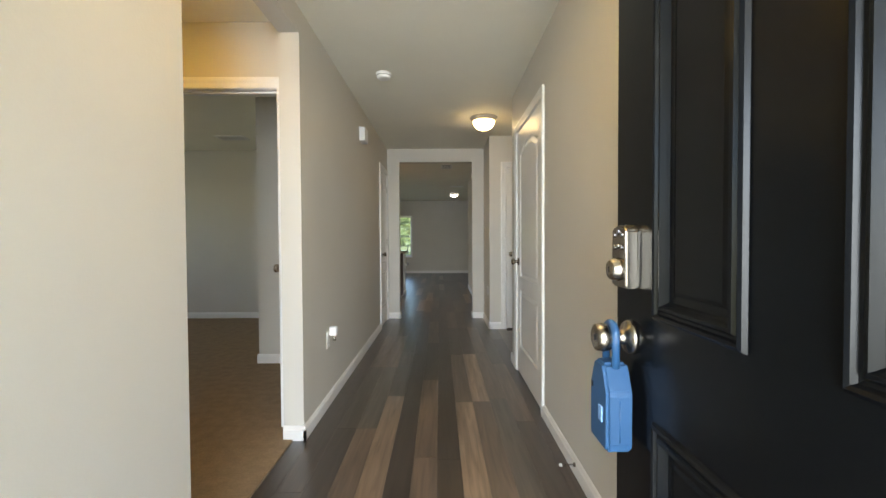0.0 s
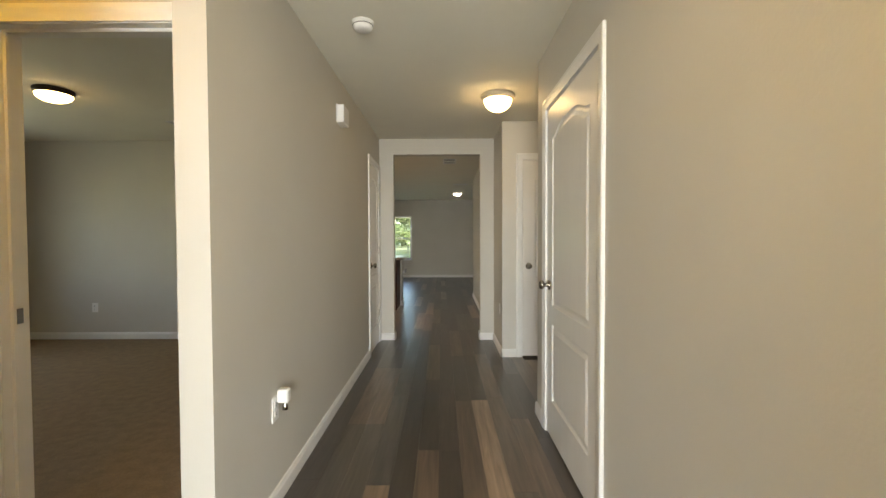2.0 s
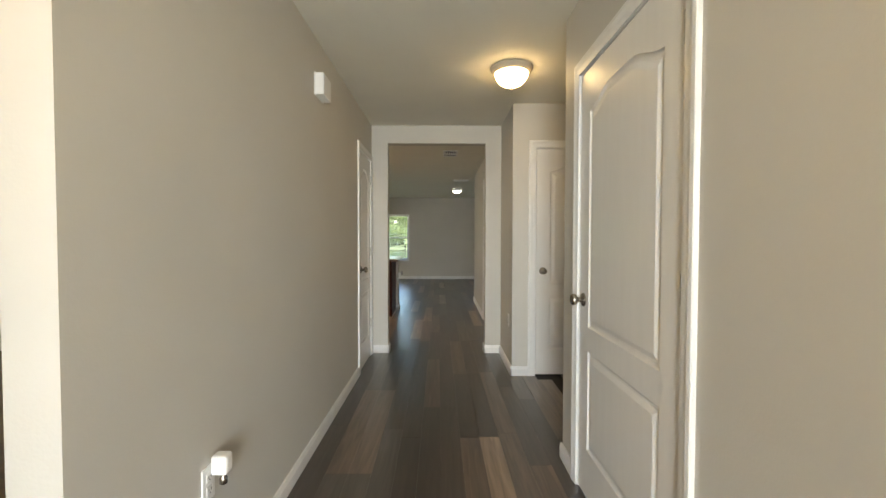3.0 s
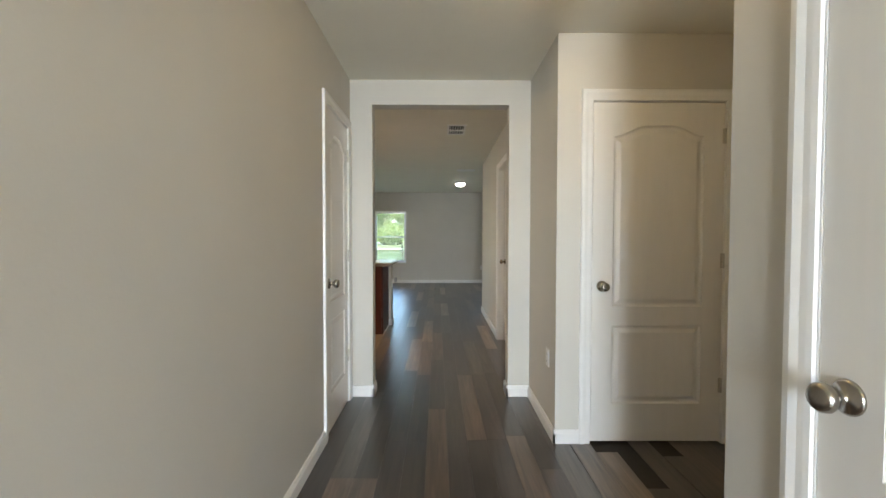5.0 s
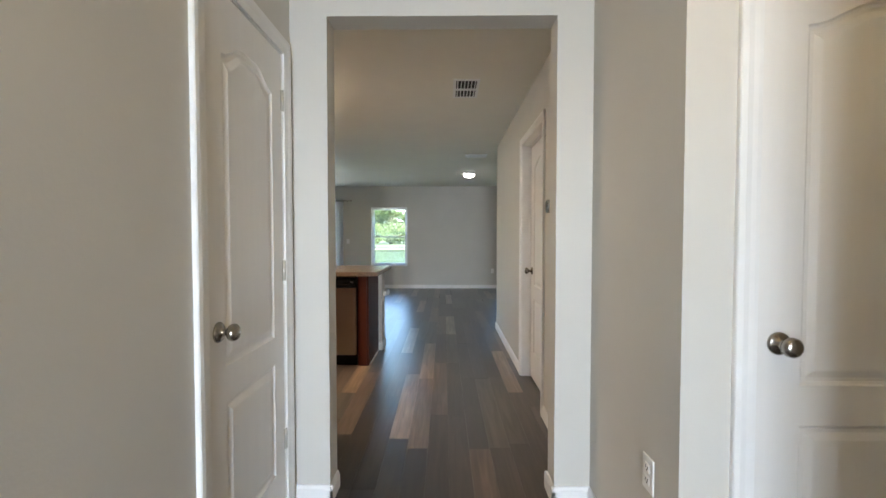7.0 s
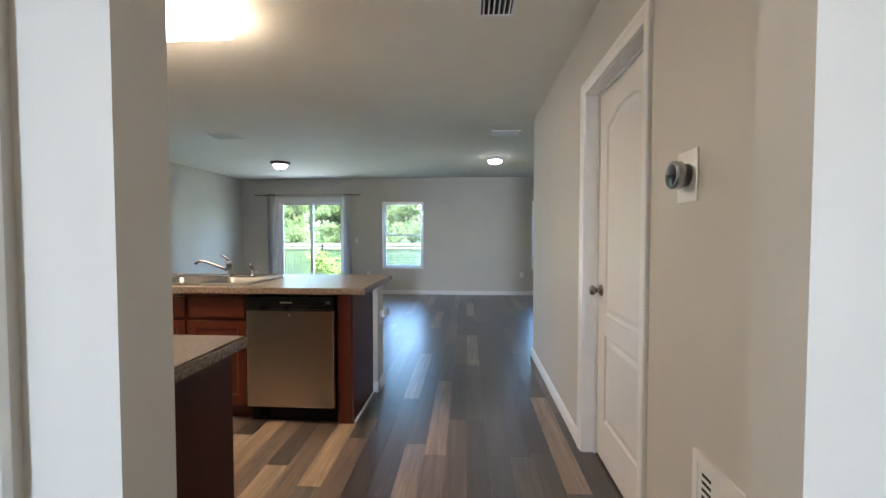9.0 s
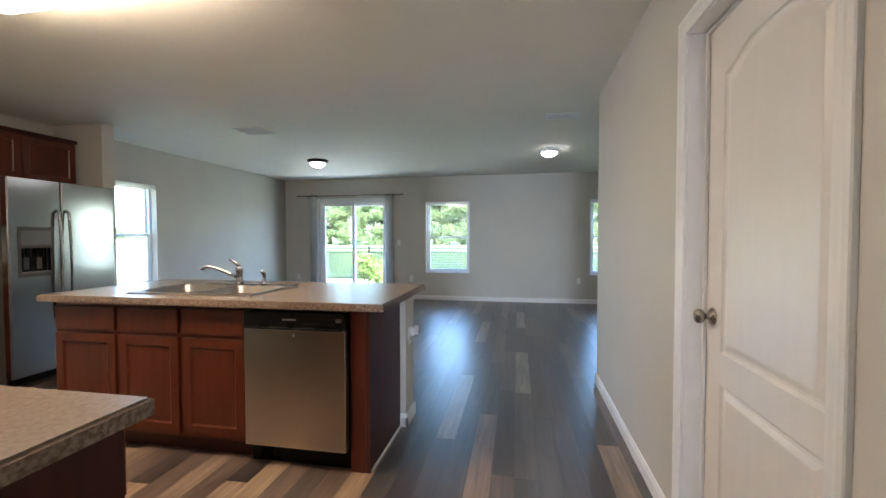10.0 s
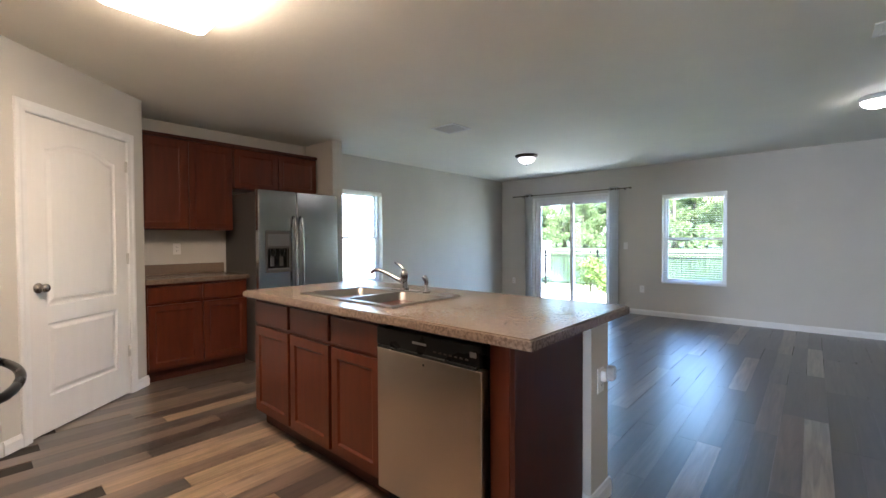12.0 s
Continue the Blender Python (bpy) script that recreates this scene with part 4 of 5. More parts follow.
def base_cabinet(m, w, h=0.87, depth=0.58, label="cherry wood base cabinet with drawer over door", doors=1, kick=0.10, group="kitchen base cabinets"):
    t = thing("base_cabinet", m, label, "cabinet", group)
    part("body", boxes(bmesh.new(), (0, w, 0.019, depth, kick, h)), M_CHERRY, t)
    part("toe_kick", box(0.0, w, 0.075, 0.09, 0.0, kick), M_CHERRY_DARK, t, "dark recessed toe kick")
    dw = w / doors
    for i in range(doors):
        g = 0.014
        dr = part("drawer_front", cab_front(dw - 2 * g, 0.142, flat=True), M_CHERRY, t)
        dr.matrix_local = pose(i * dw + g, 0, h - 0.026 - 0.142)
        d = part("door", cab_front(dw - 2 * g, h - 0.026 - 0.142 - 0.022 - kick - 0.022), M_CHERRY, t)
        d.matrix_local = pose(i * dw + g, 0, kick + 0.022)
    return t


def upper_cabinet(m, w, z0, z1, depth=0.33, doors=2, label="cherry wood wall cabinet with plain recessed doors"):
    t = thing("wall_cabinet", m, label, "cabinet", "kitchen wall cabinets")
    part("body", box(0, w, 0.019, depth, z0, z1), M_CHERRY, t)
    dw = w / doors
    for i in range(doors):
        d = part("door", cab_front(dw - 0.02, z1 - z0 - 0.03), M_CHERRY, t)
        d.matrix_local = pose(i * dw + 0.010, 0, z0 + 0.012)
    part("crown_moulding", box(-0.0, w, -0.022, depth, z1, z1 + 0.035, bevel=0.008), M_CHERRY_DARK, t)
    return t


def worktop(name, m, w, d, z=0.91, th=0.04, label="", hole=None):
    bm = wall_mesh(0, w, 0, d, th, [hole] if hole else [])
    bm.transform(Matrix(((1, 0, 0, 0), (0, 0, 1, 0), (0, -1, 0, th), (0, 0, 0, 1))))
    bmesh.ops.recalc_face_normals(bm, faces=bm.faces[:])
    sharp = [e for e in bm.edges if len(e.link_faces) == 2 and e.calc_face_angle(0) > 0.5]
    bmesh.ops.bevel(bm, geom=sharp, offset=0.006, segments=2, affect='EDGES')
    ob = part(name, bm, M_LAM)
    ob.matrix_world = m @ Matrix.Translation((0, 0, z - th))
    e = 0.003
    # strips along the edges carry the painted shade below the top
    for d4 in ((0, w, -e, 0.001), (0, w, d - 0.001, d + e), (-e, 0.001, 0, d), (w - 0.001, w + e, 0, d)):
        part("edge_band", box(*d4, 0.001, th - 0.007), M_LAM_EDGE_SHADE, ob, "speckled laminate edge band")
    return tagged(ob, label, "worktop")


# island: three cabinets, a dishwasher, an end panel and a half wall behind
IY = 8.402
for x0, x1 in ((-2.50, -2.045), (-2.045, -1.615), (-1.615, -1.195)):
    base_cabinet(Matrix.Translation((x0, IY, 0)), x1 - x0, label="cherry wood island cabinet with drawer over recessed door", group="island cabinets")
t = thing("island_end_panel", Matrix.Translation((-0.477, IY, 0)), "dark cherry end panel and post of the island", "cabinet panel")
part("post", box(-0.105, -0.0205, 0.004, 0.08, 0.001, 0.869, bevel=0.003), M_CHERRY, t, "red cherry corner post")
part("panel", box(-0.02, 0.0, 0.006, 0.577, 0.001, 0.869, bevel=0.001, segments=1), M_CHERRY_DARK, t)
part("shoe_moulding", box(0.0005, 0.010, 0.02, 0.577, 0.001, 0.016, bevel=0.004), M_TRIM, t)
wall_x("wall_island", -2.50, -0.44, 8.985, 9.185, z1=0.869, label="greige painted half wall behind the island")
for p, q in (((-0.44, 8.985 - B), (-0.44, 9.185 + B)), ((-0.477, 8.985), (-0.44 + B, 8.985)), ((-2.50, 9.185), (-0.44 + B, 9.185))):
    if p[1] == 9.185:
        baseboard(q, p)
    else:
        baseboard(p, q)
worktop("island_worktop", Matrix.Translation((-2.56, 8.36, 0)), 2.175, 0.955, label="speckled brown laminate worktop on the island", hole=(0.505, 1.315, 0.165, 0.655))


def dishwasher():
    t = thing("dishwasher", Matrix.Translation((-1.19, IY - 0.012, 0)), "stainless steel dishwasher with black control panel", "dishwasher")
    w = 0.60
    part("tub", box(0.004, w - 0.004, 0.03, 0.57, 0.10, 0.865), M_DARK, t)
    bm = box(0.006, w - 0.006, -0.018, 0.03, 0.115, 0.757, bevel=0.004)
    part("door", bm, M_STEEL_WARM_REFL, t, "brushed stainless door")
    panel = part("control_panel", box(0.004, w - 0.004, -0.022, 0.03, 0.767, 0.853, bevel=0.010, segments=3), M_DARK, t, "glossy black control panel")
    part("handle_lip", box(0.02, w - 0.02, -0.030, -0.012, 0.759, 0.772, bevel=0.005), M_DARK, panel)
    part("badge", box(0.24, 0.32, -0.0232, -0.0218, 0.808, 0.818), M_STEELH, panel)
    for i in range(7):
        part("button", box(0.36 + i * 0.027, 0.376 + i * 0.027, -0.0232, -0.0218, 0.790, 0.796), M_BRONZE, panel)
    part("status_window", box(0.545, 0.575, -0.0232, -0.0218, 0.805, 0.825), M_GREY, panel)
    part("logo_disc", lathe([(0, 0), (0.006, 0), (0.006, 0.001), (0, 0.001)], 16, Matrix.Translation((0.30, -0.018, 0.727)) @ Matrix.Rotation(radians(90), 4, 'X')), M_CHROME, t)
    part("kick_plate", box(0.004, w - 0.004, 0.05, 0.065, 0.0, 0.10), M_DARK, t)
    return t


dishwasher()


def basin(x0, x1, y0, y1, z, depth):
    """An open sink bowl with rounded corners and a drain."""
    bm = bmesh.new()

    def ring(inset, zz, r):
        pts = []
        for cx, cy, a0 in ((x1 - inset - r, y1 - inset - r, 0), (x0 + inset + r, y1 - inset - r, 90), (x0 + inset + r, y0 + inset + r, 180), (x1 - inset - r, y0 + inset + r, 270)):
            for k in range(7):
                a = radians(a0 + 15 * k)
                pts.append(bm.verts.new((cx + r * math.cos(a), cy + r * math.sin(a), zz)))
        return pts
    rs = [ring(0, z, 0.05), ring(0.006, z - 0.010, 0.05), ring(0.012, z - depth + 0.03, 0.05), ring(0.035, z - depth, 0.04)]
    for a, b in zip(rs, rs[1:]):
        for i in range(len(a)):
            j = (i + 1) % len(a)
            bm.faces.new((a[i], b[i], b[j], a[j])).smooth = True
    bm.faces.new(rs[-1])
    bmesh.ops.recalc_face_normals(bm, faces=bm.faces[:])
    bmesh.ops.reverse_faces(bm, faces=bm.faces[:])
    return bm


def sink():
    t = thing("kitchen_sink", Matrix.Translation((-2.08, 8.50, 0.91)), "stainless steel double bowl drop-in kitchen sink", "sink")
    w, d = 0.85, 0.54
    b1, b2 = (0.035, 0.405), (0.445, 0.815)
    # deck with two bowl openings
    bm = wall_mesh(0, w, 0, d, 0.008, [(b1[0], b1[1], 0.035, 0.435), (b2[0], b2[1], 0.035, 0.435)])
    bm.transform(Matrix(((1, 0, 0, 0), (0, 0, 1, 0), (0, -1, 0, 0.0085), (0, 0, 0, 1))))
    bmesh.ops.recalc_face_normals(bm, faces=bm.faces[:])
    bmesh.ops.bevel(bm, geom=[e for e in bm.edges if len(e.link_faces) == 2 and e.calc_face_angle(0) > 0.5], offset=0.0025, segments=2, affect='EDGES')
    part("rim", bm, M_STEELH, t)
    for a, b in (b1, b2):
        bowl = part("bowl", basin(a - 0.001, b + 0.001, 0.034, 0.436, 0.004, 0.17), M_STEELH, t)
        part("drain", lathe([(0, -0.164), (0.042, -0.164), (0.045, -0.1655), (0.045, -0.168)], 24, Matrix.Translation(((a + b) / 2, 0.235, 0))), M_CHROME, bowl)
    return t


sink()


def faucet():
    t = thing("kitchen_faucet", Matrix.Translation((-1.655, 8.985, 0.9185)), "chrome single lever kitchen faucet on the sink", "faucet")
    part("base_plate", box(-0.10, 0.13, -0.026, 0.026, 0, 0.009, bevel=0.004), M_CHROME, t)
    part("body", lathe([(0, 0.009), (0.027, 0.009), (0.026, 0.02), (0.022, 0.035), (0.022, 0.085), (0.025, 0.095), (0.024, 0.118), (0.015, 0.130), (0, 0.132)], 28), M_CHROME, t)
    pts = [(-0.012, -0.004, 0.055), (-0.05, -0.016, 0.072), (-0.10, -0.032, 0.097), (-0.15, -0.048, 0.118), (-0.19, -0.060, 0.128), (-0.215, -0.068, 0.127), (-0.230, -0.073, 0.118), (-0.235, -0.075, 0.104)]
    part("spout", tube(pts, [0.014, 0.013, 0.012, 0.0115, 0.0115, 0.012, 0.0125, 0.0125], 16), M_CHROME, t)
    part("lever", tube([(0.0, 0.0, 0.125), (-0.01, -0.004, 0.142), (-0.032, -0.010, 0.162), (-0.066, -0.018, 0.180)], [0.014, 0.011, 0.009, 0.007], 14, 0.7), M_CHROME, t)
    return t


faucet()
t = thing("side_sprayer", Matrix.Translation((-1.462, 8.985, 0.9185)), "chrome side sprayer beside the faucet", "sprayer")
part("collar", lathe([(0, 0), (0.024, 0), (0.022, 0.012), (0.014, 0.02), (0.013, 0.045), (0.010, 0.05), (0, 0.05)], 22), M_CHROME, t)
part("head", tube([(0, 0, 0.046), (0.002, -0.002, 0.07), (-0.002, -0.006, 0.088), (-0.012, -0.014, 0.104)], [0.010, 0.013, 0.016, 0.015], 16), M_CHROME, t)

# outlet with a night light on the half wall's end
outlet(facing_west(-0.44, 9.085) @ Matrix.Translation((0, 0, 0.585)))
t = thing("night_light", facing_west(-0.44, 9.09) @ Matrix.Translation((0, 0, 0.615)), "white plug-in night light with clear cover", "night light")
part("body", box(-0.024, 0.024, -0.036, -0.0095, -0.03, 0.02, bevel=0.006), M_WHITE, t)
part("cover", box(-0.028, 0.028, -0.068, -0.034, -0.022, 0.045, bevel=0.012, segments=3), M_CLEAR, t, "ribbed translucent cover")

# counter by the passage, with its wall cabinet
t = base_cabinet(Matrix.Translation((-0.51, 7.07, 0)) @ Matrix.Rotation(radians(180), 4, 'Z'), 0.79, depth=0.615, doors=2, label="dark cherry base cabinet beside the passage")
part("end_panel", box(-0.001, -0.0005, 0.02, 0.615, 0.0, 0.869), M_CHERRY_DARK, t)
worktop("worktop", Matrix.Translation((-1.30, 6.452, 0)), 0.82, 0.643, label="speckled brown laminate worktop beside the range")
upper_cabinet(Matrix.Translation((-0.53, 6.785, 0)) @ Matrix.Rotation(radians(180), 4, 'Z'), 0.77, 1.355, 2.20)


def kitchen_range():
    t = thing("kitchen_range", Matrix.Translation((-1.305, 7.13, 0)) @ Matrix.Rotation(radians(180), 4, 'Z'), "black electric range with bowed oven handle", "range")
    w = 0.755
    part("body", box(0, w, 0.03, 0.67, 0.05, 0.90, bevel=0.004), M_DARK, t)
    part("cooktop", box(-0.001, w + 0.001, -0.005, 0.60, 0.900, 0.915, bevel=0.004), M_DARK, t)
    part("oven_door", box(0.006, w - 0.006, 0, 0.03, 0.24, 0.86, bevel=0.005), M_DARK, t)
    part("drawer", box(0.006, w - 0.006, 0.002, 0.03, 0.06, 0.23, bevel=0.005), M_DARK, t)
    part("backguard", box(0, w, 0.61, 0.67, 0.915, 1.09, bevel=0.006), M_DARK, t)
    pts = [(0.05, 0.0, 0.80), (0.05, -0.03, 0.80)] + [(0.05 + 0.655 * i / 12, -0.035 - 0.085 * math.sin(math.pi * i / 12) ** 0.6, 0.80) for i in range(1, 12)] + [(0.705, -0.03, 0.80), (0.705, 0.0, 0.80)]
    part("oven_handle", tube(pts, 0.014, 14), M_DARK, t, "black bowed oven handle")
    return t


kitchen_range()

# cabinets along the west wall; x along -y as seen from the room
WX = -3.985
base_cabinet(facing_west(WX, 8.141), 0.44, depth=0.60)
base_cabinet(facing_west(WX, 8.581), 0.42, depth=0.60)
worktop("worktop", facing_west(-3.95, 8.141), 0.865, 0.635, label="speckled brown laminate worktop beside the fridge")
ob = part("backsplash", box(-4.588, -4.568, 8.142, 9.005, 0.911, 1.01, bevel=0.003), M_LAM)
tagged(ob, "brown laminate backsplash strip above the worktop", "backsplash")
upper_cabinet(facing_west(-4.255, 8.145), 0.84, 1.355, 2.215, depth=0.332)
upper_cabinet(facing_west(-4.255, 8.99), 0.98, 1.79, 2.215, depth=0.332)
outlet(facing_west(-4.588, 8.555) @ Matrix.Translation((0, 0, 1.165)))


def fridge():
    t = thing("refrigerator", facing_west(-3.75, 9.015), "stainless side-by-side refrigerator with black water dispenser", "refrigerator")
    w, h, split = 0.905, 1.745, 0.405
    part("body", box(0.002, w - 0.002, 0.075, 0.80, 0.03, h - 0.015, bevel=0.004), M_GREY, t, "dark grey textured cabinet")
    part("hinge_cover", box(0.02, w - 0.02, 0.03, 0.12, h - 0.015, h + 0.005, bevel=0.006), M_GREY, t)
    fd = wall_mesh(0.0, split - 0.004, 0.09, h, 0.07, [(0.073, 0.333, 0.93, 1.335)])
    bmesh.ops.recalc_face_normals(fd, faces=fd.faces[:])
    bmesh.ops.bevel(fd, geom=[e for e in fd.edges if len(e.link_faces) == 2 and e.calc_face_angle(0) > 0.5], offset=0.008, segments=3, affect='EDGES')
    left = part("freezer_door", fd, M_STEEL, t, "brushed stainless freezer door")
    part("fridge_door", box(split + 0.004, w, 0, 0.07, 0.09, h, bevel=0.010, segments=3), M_STEEL, t, "brushed stainless fridge door")
    surround = boxes(bmesh.new(), (0.070, 0.336, -0.005, 0.010, 1.31, 1.338), (0.070, 0.088, -0.005, 0.010, 0.927, 1.31), (0.318, 0.336, -0.005, 0.010, 0.927, 1.31), (0.088, 0.318, -0.005, 0.010, 0.927, 0.950), (0.088, 0.318, -0.005, 0.010, 1.165, 1.19))
    disp = part("dispenser", surround, M_GREY, left, "dark grey ice and water dispenser")
    part("control_panel", box(0.0885, 0.3175, -0.003, 0.012, 1.1905, 1.3095, bevel=0.002), M_PANEL, disp, "grey touch panel")
    part("recess", boxes(bmesh.new(), (0.0885, 0.3175, 0.055, 0.062, 0.9505, 1.1645)), M_DARK, disp)
    for x in (0.155, 0.252):
        part("spout", lathe([(0, 0), (0.020, 0), (0.024, 0.05), (0.024, 0.07), (0, 0.07)], 16, Matrix.Translation((x, 0.026, 1.09))), M_DARK, disp)
        part("paddle", box(x - 0.020, x + 0.020, 0.040, 0.046, 0.985, 1.085, bevel=0.004), M_GREY, disp)
    part("drip_tray", box(0.0885, 0.3175, 0.0, 0.054, 0.9505, 0.962), M_PANEL, disp)
    for x in (split - 0.040, split + 0.040):
        pts = [(x, 0, 0.52), (x, -0.035, 0.54)] + [(x, -0.035 - 0.022 * math.sin(math.pi * i / 14), 0.54 + 0.93 * i / 14) for i in range(1, 14)] + [(x, -0.035, 1.47), (x, 0, 1.49)]
        part("handle", tube(pts, 0.013, 12), M_CHROME, t, "long bowed steel handle")
    part("base_grille", box(0.01, w - 0.01, 0.05, 0.08, 0.02, 0.088), M_DARK, t)
    for x in (0.06, w - 0.06):
        part("foot", lathe([(0, 0), (0.02, 0), (0.02, 0.03), (0, 0.03)], 12, Matrix.Translation((x, 0.14, 0))), M_DARK, t)
    return t


fridge()


# ---- garden ----
structure("ground", box(-400, 400, 21.6, 800, -0.95, -0.66), M_GRASS, "green lawn reaching to the far trees", "ground")
structure("lawn", box(-60, 60, -40, 21.6, -0.8, -0.40), M_LAWN, "sunlit lawn round the house", "ground")
structure("patio", box(-4.6, -1.7, 14.66, 17.2, -0.6, -0.05), M_CONC, "pale concrete patio slab outside the sliding door", "patio")
structure("porch", box(-1.2, 1.8, -2.5, 0.078, -0.6, -0.03), M_CONC, "pale concrete porch slab", "porch")
# unseen roof slab, added to stop direct sun entering the open front door
structure("porch_sun_blocker", box(-3.0, 3.75, -2.7, 0.078, 2.50, 2.70), M_STUCCO, "plain pale porch ceiling over the front door", "porch roof")
structure("water", box(-90, 80, 24.5, 58, -0.665, -0.63), M_WATER, "still green pond reflecting trees", "water")
structure("bank", box(-120, 110, 58, 66, -0.665, -0.50), M_SAND, "pale dry grass bank across the pond", "bank")


def fence(y, x0, x1):
    t = thing("garden_fence", Matrix.Translation((0, y, -0.40)), "black metal picket garden fence", "fence")
    for z in (0.12, 1.05, 1.20):
        part("rail", box(x0, x1, -0.013, 0.013, z, z + 0.03), M_DARK, t)
    picket = post = None
    x = x0
    k = 0
    while x < x1:
        if k % 16 == 0:
            if post is None:
                post = part("post", box(-0.03, 0.03, -0.03, 0.03, 0, 1.30), M_DARK, t)
                o = post
            else:
                o = new("post", post.data)
                o.parent = t
        elif picket is None:
            picket = part("picket", box(-0.008, 0.008, -0.008, 0.008, 0.05, 1.25), M_DARK, t)
            o = picket
        else:
            o = new("picket", picket.data)
            o.parent = t
        o.matrix_local = pose(x, 0, 0)
        x += 0.12
        k += 1


fence(21.2, -11.0, 9.0)


def leaf_cloud(rng, clumps, per, size, spread):
    """Many small leaf faces round clump centres."""
    verts, faces = [], []
    for c, r in clumps:
        for _ in range(per):
            d = Vector((rng.gauss(0, 1), rng.gauss(0, 1), rng.gauss(0, 1))).normalized() * (r * rng.random() ** 0.4)
            p = Vector(c) + Vector((d.x, d.y, d.z * spread))
            q = Euler((rng.uniform(-1.2, 1.2), rng.uniform(-1.2, 1.2), rng.uniform(0, 6.28))).to_matrix()
            s = size * rng.uniform(0.6, 1.4)
            k = len(verts)
            for u, v in ((-1, 0), (0, -0.55), (1, 0), (0, 0.55)):
                verts.append(p + q @ Vector((u * s, v * s, 0.12 * s * u * u)))
            faces.append((k, k + 1, k + 2, k + 3))
    me = bpy.data.meshes.new("crown")
    me.from_pydata(verts, [], faces)
    return me


def tree(seed, h, label):
    rng = random.Random(seed)
    t = thing("tree", Matrix.Identity(4), label, "tree", "trees across the pond")
    lean = rng.uniform(-0.4, 0.4)
    bm = tube([(0, 0, -0.2), (lean * 0.2, 0, h * 0.2), (lean * 0.5, 0.1, h * 0.45), (lean, 0.2, h * 0.8)], [h * 0.03, h * 0.022, h * 0.016, h * 0.005], 9)
    part("trunk", bm, M_BARK, t)
    clumps = []
    for i in range(18):
        a, z = rng.uniform(0, 6.28), h * rng.uniform(0.10, 0.96)
        r = h * 0.26 * math.sin(math.pi * min(0.95, max(0.12, (z / h - 0.02) / 0.98))) * rng.uniform(0.4, 1.1)
        c = (lean * z / h + r * math.cos(a), r * math.sin(a), z)
        clumps.append((c, h * rng.uniform(0.08, 0.15)))
        if i < 7:
            z0 = z - h * 0.12
            part("limb", tube([(lean * z0 / h, 0.1, z0), (c[0] * 0.5, c[1] * 0.5, (z0 + z) / 2 + 0.1), c], [h * 0.010, h * 0.007, h * 0.003], 6), M_BARK, t)
    me = leaf_cloud(rng, clumps, 330, h * 0.0165, 0.8)
    me.materials.append(M_LEAF)
    crown = new("crown", me)
    crown.parent = t
    return t


def undergrowth():
    """Low bushes along the foot of the far trees, too many to count."""
    rng = random.Random(77)
    clumps = [((rng.uniform(-110, 70), rng.uniform(96, 106), rng.uniform(-0.2, 3.4)), rng.uniform(1.2, 2.6)) for _ in range(420)]
    me = leaf_cloud(rng, clumps, 90, 0.28, 0.7)
    me.materials.append(M_LEAF)
    tagged(new("undergrowth", me), "low green bushes along the far bank", "bushes", kind="stuff")


undergrowth()
kinds = [tree(s, h, "leafy green tree with uneven crown across the pond") for s, h in ((3, 15.0), (8, 19.0), (15, 12.0))]
rng = random.Random(21)
for k, t0 in enumerate(kinds):
    t0.matrix_world = pose(-34 + 12 * k, 104, -0.67)
for i in range(70):
    x = -98 + i * 2.3 + rng.uniform(-1, 1)
    o = copy_thing(kinds[rng.randrange(3)], pose(x, rng.uniform(102, 122), -0.67, 0, 0, rng.uniform(0, 360)))
    k = rng.uniform(0.75, 1.25)
    o.scale = (k, k, k * rng.uniform(0.9, 1.1))


def shrub(x, y, h, seed, label):
    rng = random.Random(seed)
    t = thing("shrub", Matrix.Translation((x, y, -0.41)), label, "shrub", "garden shrubs")
    for i in range(6):
        a = rng.uniform(0, 6.28)
        part("stem", tube([(0, 0, 0), (0.15 * math.cos(a), 0.15 * math.sin(a), h * 0.4), (0.33 * math.cos(a), 0.33 * math.sin(a), h * 0.75)], [0.012, 0.009, 0.004], 6), M_BARK, t)
    clumps = [((rng.uniform(-0.4, 0.4), rng.uniform(-0.4, 0.4), h * rng.uniform(0.25, 0.85)), 0.24) for _ in range(14)]
    me = leaf_cloud(rng, clumps, 70, 0.045, 0.9)
    me.materials.append(M_LEAF2)
    c = new("crown", me)
    c.parent = t


shrub(-3.75, 18.4, 1.15, 5, "yellow-green leafy shrub beside the patio")
shrub(-4.7, 19.3, 1.2, 6, "yellow-green leafy shrub beside the patio")


def privacy_fence(x, y0, y1):
    """A white vinyl board fence along y."""
    t = thing("privacy_fence", Matrix.Translation((x, 0, -0.41)), "white vinyl privacy fence along the side yard", "fence")
    y = y0
    board = None
    while y < y1:
        part("post", box(-0.065, 0.065, y - 0.065, y + 0.065, 0, 1.72, bevel=0.006), M_VINYL, t)
        part("rail", box(-0.03, 0.03, y + 0.065, y + 1.735, 1.52, 1.62), M_VINYL, t)
        part("rail", box(-0.03, 0.03, y + 0.065, y + 1.735, 0.08, 0.18), M_VINYL, t)
        for i in range(11):
            if board is None:
                board = part("board", box(-0.011, 0.011, -0.075, 0.075, 0.18, 1.52), M_VINYL, t)
                o = board
            else:
                o = new("board", board.data)
                o.parent = t
            o.matrix_local = pose(0, y + 0.14 + i * 0.152, 0)
        y += 1.8


privacy_fence(-8.5, 8.0, 24.0)
for i in range(5):
    o = copy_thing(kinds[i % 3], pose(-60 - 4 * (i % 2), 8 + i * 9.0, -0.4, 0, 0, 40 * i))
    o.scale = (0.6, 0.6, 0.5)

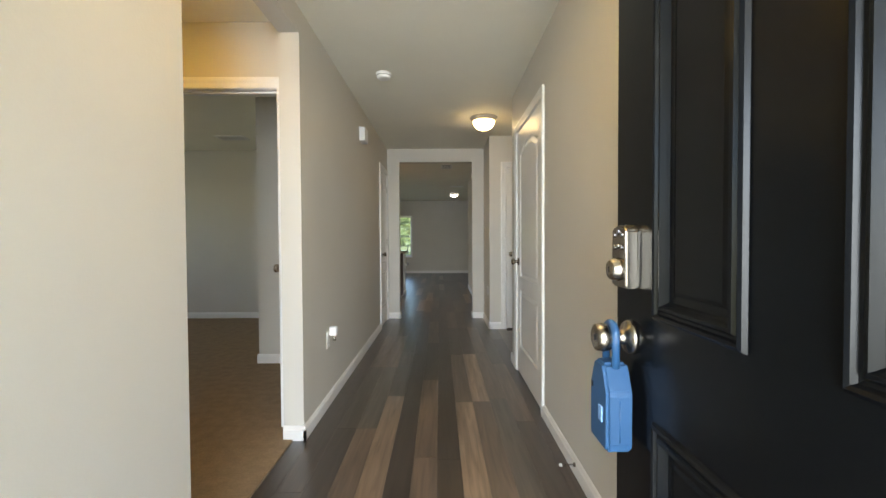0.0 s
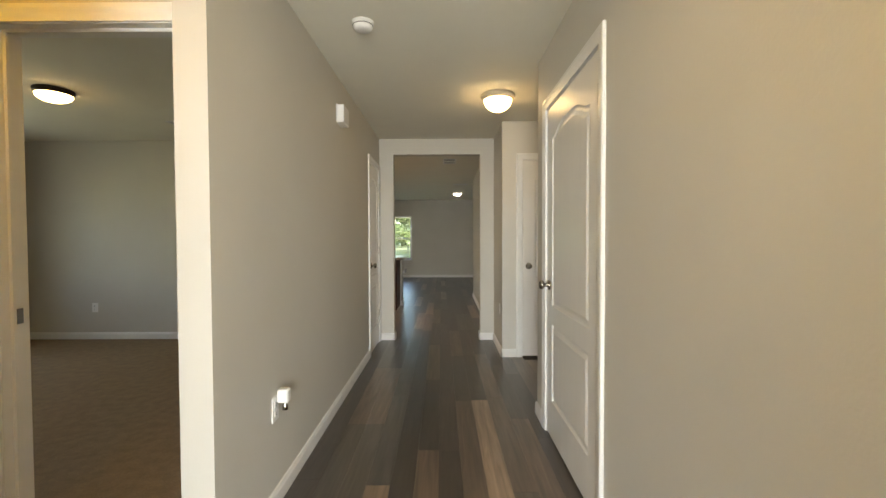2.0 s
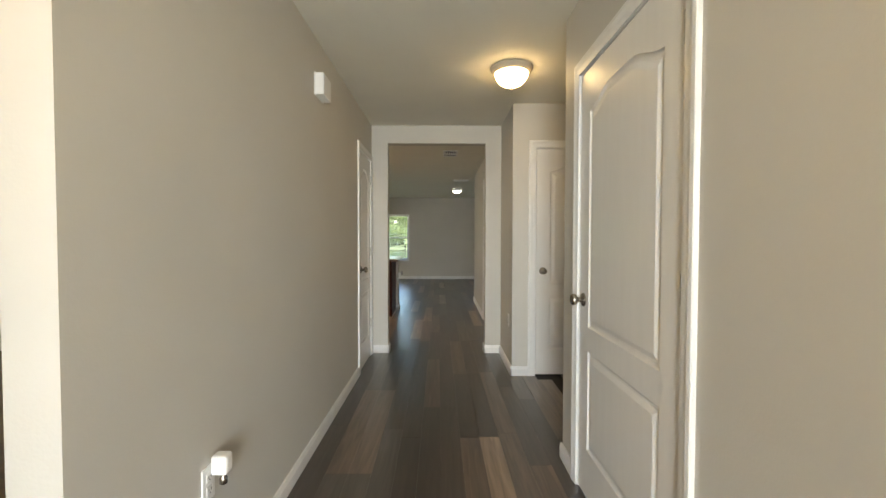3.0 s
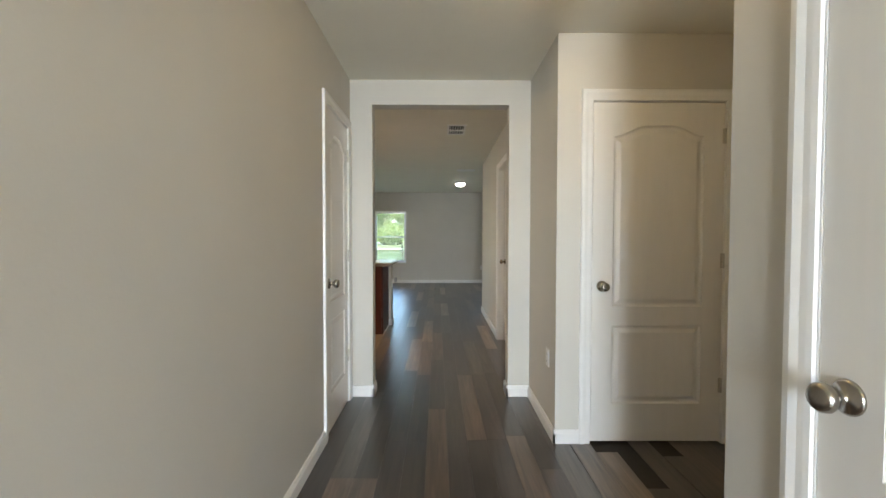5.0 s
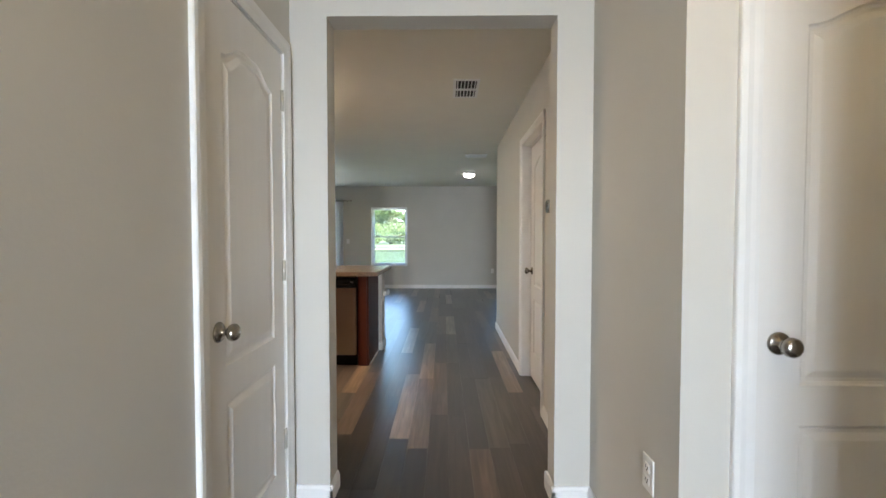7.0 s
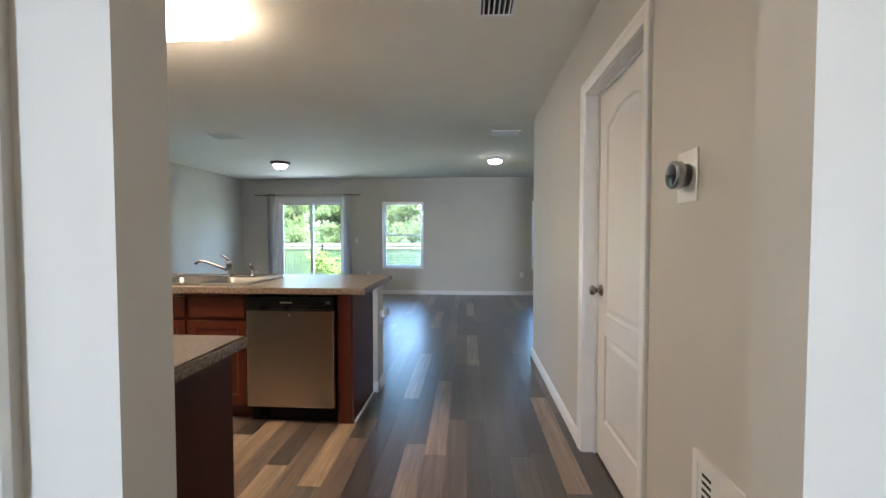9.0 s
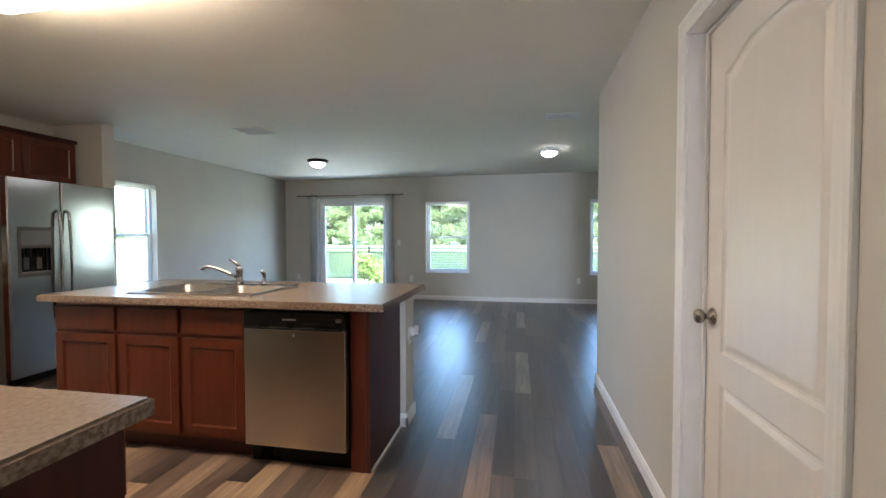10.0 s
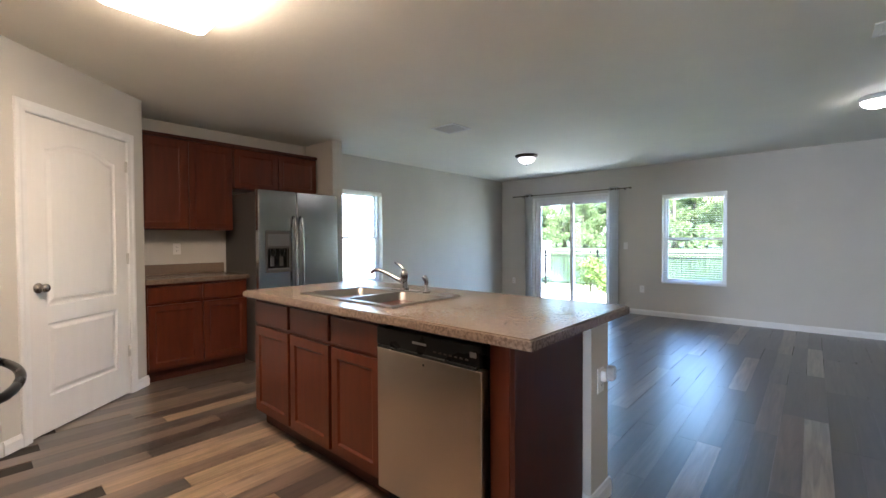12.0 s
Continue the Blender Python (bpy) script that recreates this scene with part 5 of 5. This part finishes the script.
# ---- floor planks, last ----
PW, PL, GAP = 0.122, 1.22, 0.0004
SKEW = -0.008          # the rows run a touch askew to the walls
X0 = 0.4638            # left edge of row 0 where it meets y = 0
# where a row's end joints fall, and which planks of it stand out: row -> (a joint's y, {plank start: tone})
KNOWN = {
    0: (3.17, {1.95: "light", 5.61: "mid"}), 1: (3.18, {3.18: "light", 1.96: "mid"}), -2: (2.42, {2.42: "mid", 7.30: "mid"}), -6: (3.985, {3.985: "mid"}),
    -5: (3.985, {3.985: "mid", 2.765: "grey"}), 3: (7.73, {7.73: "light", 2.85: "mid"}), 2: (4.45, {3.23: "mid"}), -4: (8.17, {6.95: "light", 9.39: "grey"}),
    -8: (7.71, {7.71: "tan"}), -10: (7.89, {6.67: "tan"}), -1: (9.72, {9.72: "pale", 12.16: "pale"}), -3: (8.05, {6.83: "mid", 9.27: "grey"}),
    -9: (7.40, {7.40: "mid"}), -21: (7.87, {7.87: "tan"}), -20: (7.20, {7.20: "tan"}), -19: (7.95, {7.95: "light"}), -29: (8.03, {8.03: "tan"}), -24: (7.32, {7.32: "light"}), -23: (7.57, {7.57: "tan", 6.35: "dark"}), -22: (7.1, {7.1: "mid"}), -25: (7.82, {6.60: "mid"}), -17: (8.12, {6.90: "tan"}),
    -11: (7.2, {7.2: "mid"}), -13: (7.0, {7.0: "light"}), -14: (7.5, {6.28: "mid", 7.5: "mid"}), -16: (7.7, {7.7: "mid", 6.48: "mid"}), -18: (7.4, {7.4: "mid"}), -7: (7.0, {7.0: "mid"}),
    -12: (7.6, {7.6: "tan"}), -15: (7.25, {7.25: "light"}),
}
PLANKS = {"dark": M_PLANK, "grey": M_PLANK_GREY, "mid": M_PLANK_MID, "light": M_PLANK_LIGHT, "tan": M_PLANK_TAN, "pale": M_PLANK_PALE}


def plank_bm(w, l):
    bm = boxes(bmesh.new(), (0, w - GAP, 0, l - GAP, -0.0065, 0.0))
    bmesh.ops.bevel(bm, geom=[e for e in bm.edges if all(abs(v.co.z) < 1e-6 for v in e.verts)], offset=0.0004, segments=1, affect='EDGES')
    return bm


def laid(x, a, b):
    """The stretch a to b of a plank at x that is open floor, or None."""
    if a < 6.39:
        if not -0.53 <= x + PW / 2 <= 2.06 or (x > 1.0 and b < 4.1):
            return None
    if x + PW / 2 < -0.56:
        a = max(a, 6.40)
    if x > 1.06 and 5.6 < (a + b) / 2 < 9.9:
        return None
    return (a, b) if b - a > 0.03 else None


rng = random.Random(14)
meshes = {}
far_boxes = {"dark": [], "mid": []}
count = 0
turn = Matrix.Rotation(-SKEW, 4, 'Z')
for k in range(-42, 28):
    joint, special = KNOWN.get(k, (rng.uniform(0.0, PL), {}))
    y = joint - PL * math.ceil((joint - 0.10) / PL)
    while y < 14.48:
        pick = rng.random()
        tone = "dark" if pick < 0.74 else "grey" if pick < 0.86 else "mid" if pick < 0.97 else "light"
        for start, named in special.items():
            if abs(start - y) < 0.1:
                tone = named
        x = X0 + k * PW + SKEW * (y + PL / 2)
        stretch = laid(x, max(y, 0.10), min(y + PL, 14.485)) if -4.588 < x + PW and x < 3.6 else None
        if stretch:
            a, b = stretch
            near = (-0.6 < x < 1.0 and a < 11.5) or (-3.3 < x < 0.95 and 6.39 <= a < 9.6) or tone == "pale"
            if near and count < 300:
                key = (round(b - a, 2), tone)
                if key not in meshes:
                    bm = plank_bm(PW, b - a)
                    me = bpy.data.meshes.new("plank")
                    bm.to_mesh(me)
                    bm.free()
                    me.materials.append(PLANKS[tone])
                    meshes[key] = me
                o = new("plank", meshes[key])
                o.parent = floor
                o.matrix_local = Matrix.Translation((X0 + k * PW + SKEW * a, a, 0)) @ turn
                count += 1
            else:
                far_boxes["mid" if tone in ("mid", "light", "tan") else "dark"].append((x, x + PW - GAP, a, b - GAP, -0.0065, 0.0))
        y += PL
for tone, mat in (("dark", M_PLANK_FAR), ("mid", M_PLANK_FAR_MID)):
    rest = part("far_planks", boxes(bmesh.new(), *far_boxes[tone]), mat, floor)
    tagged(rest, kind="stuff")
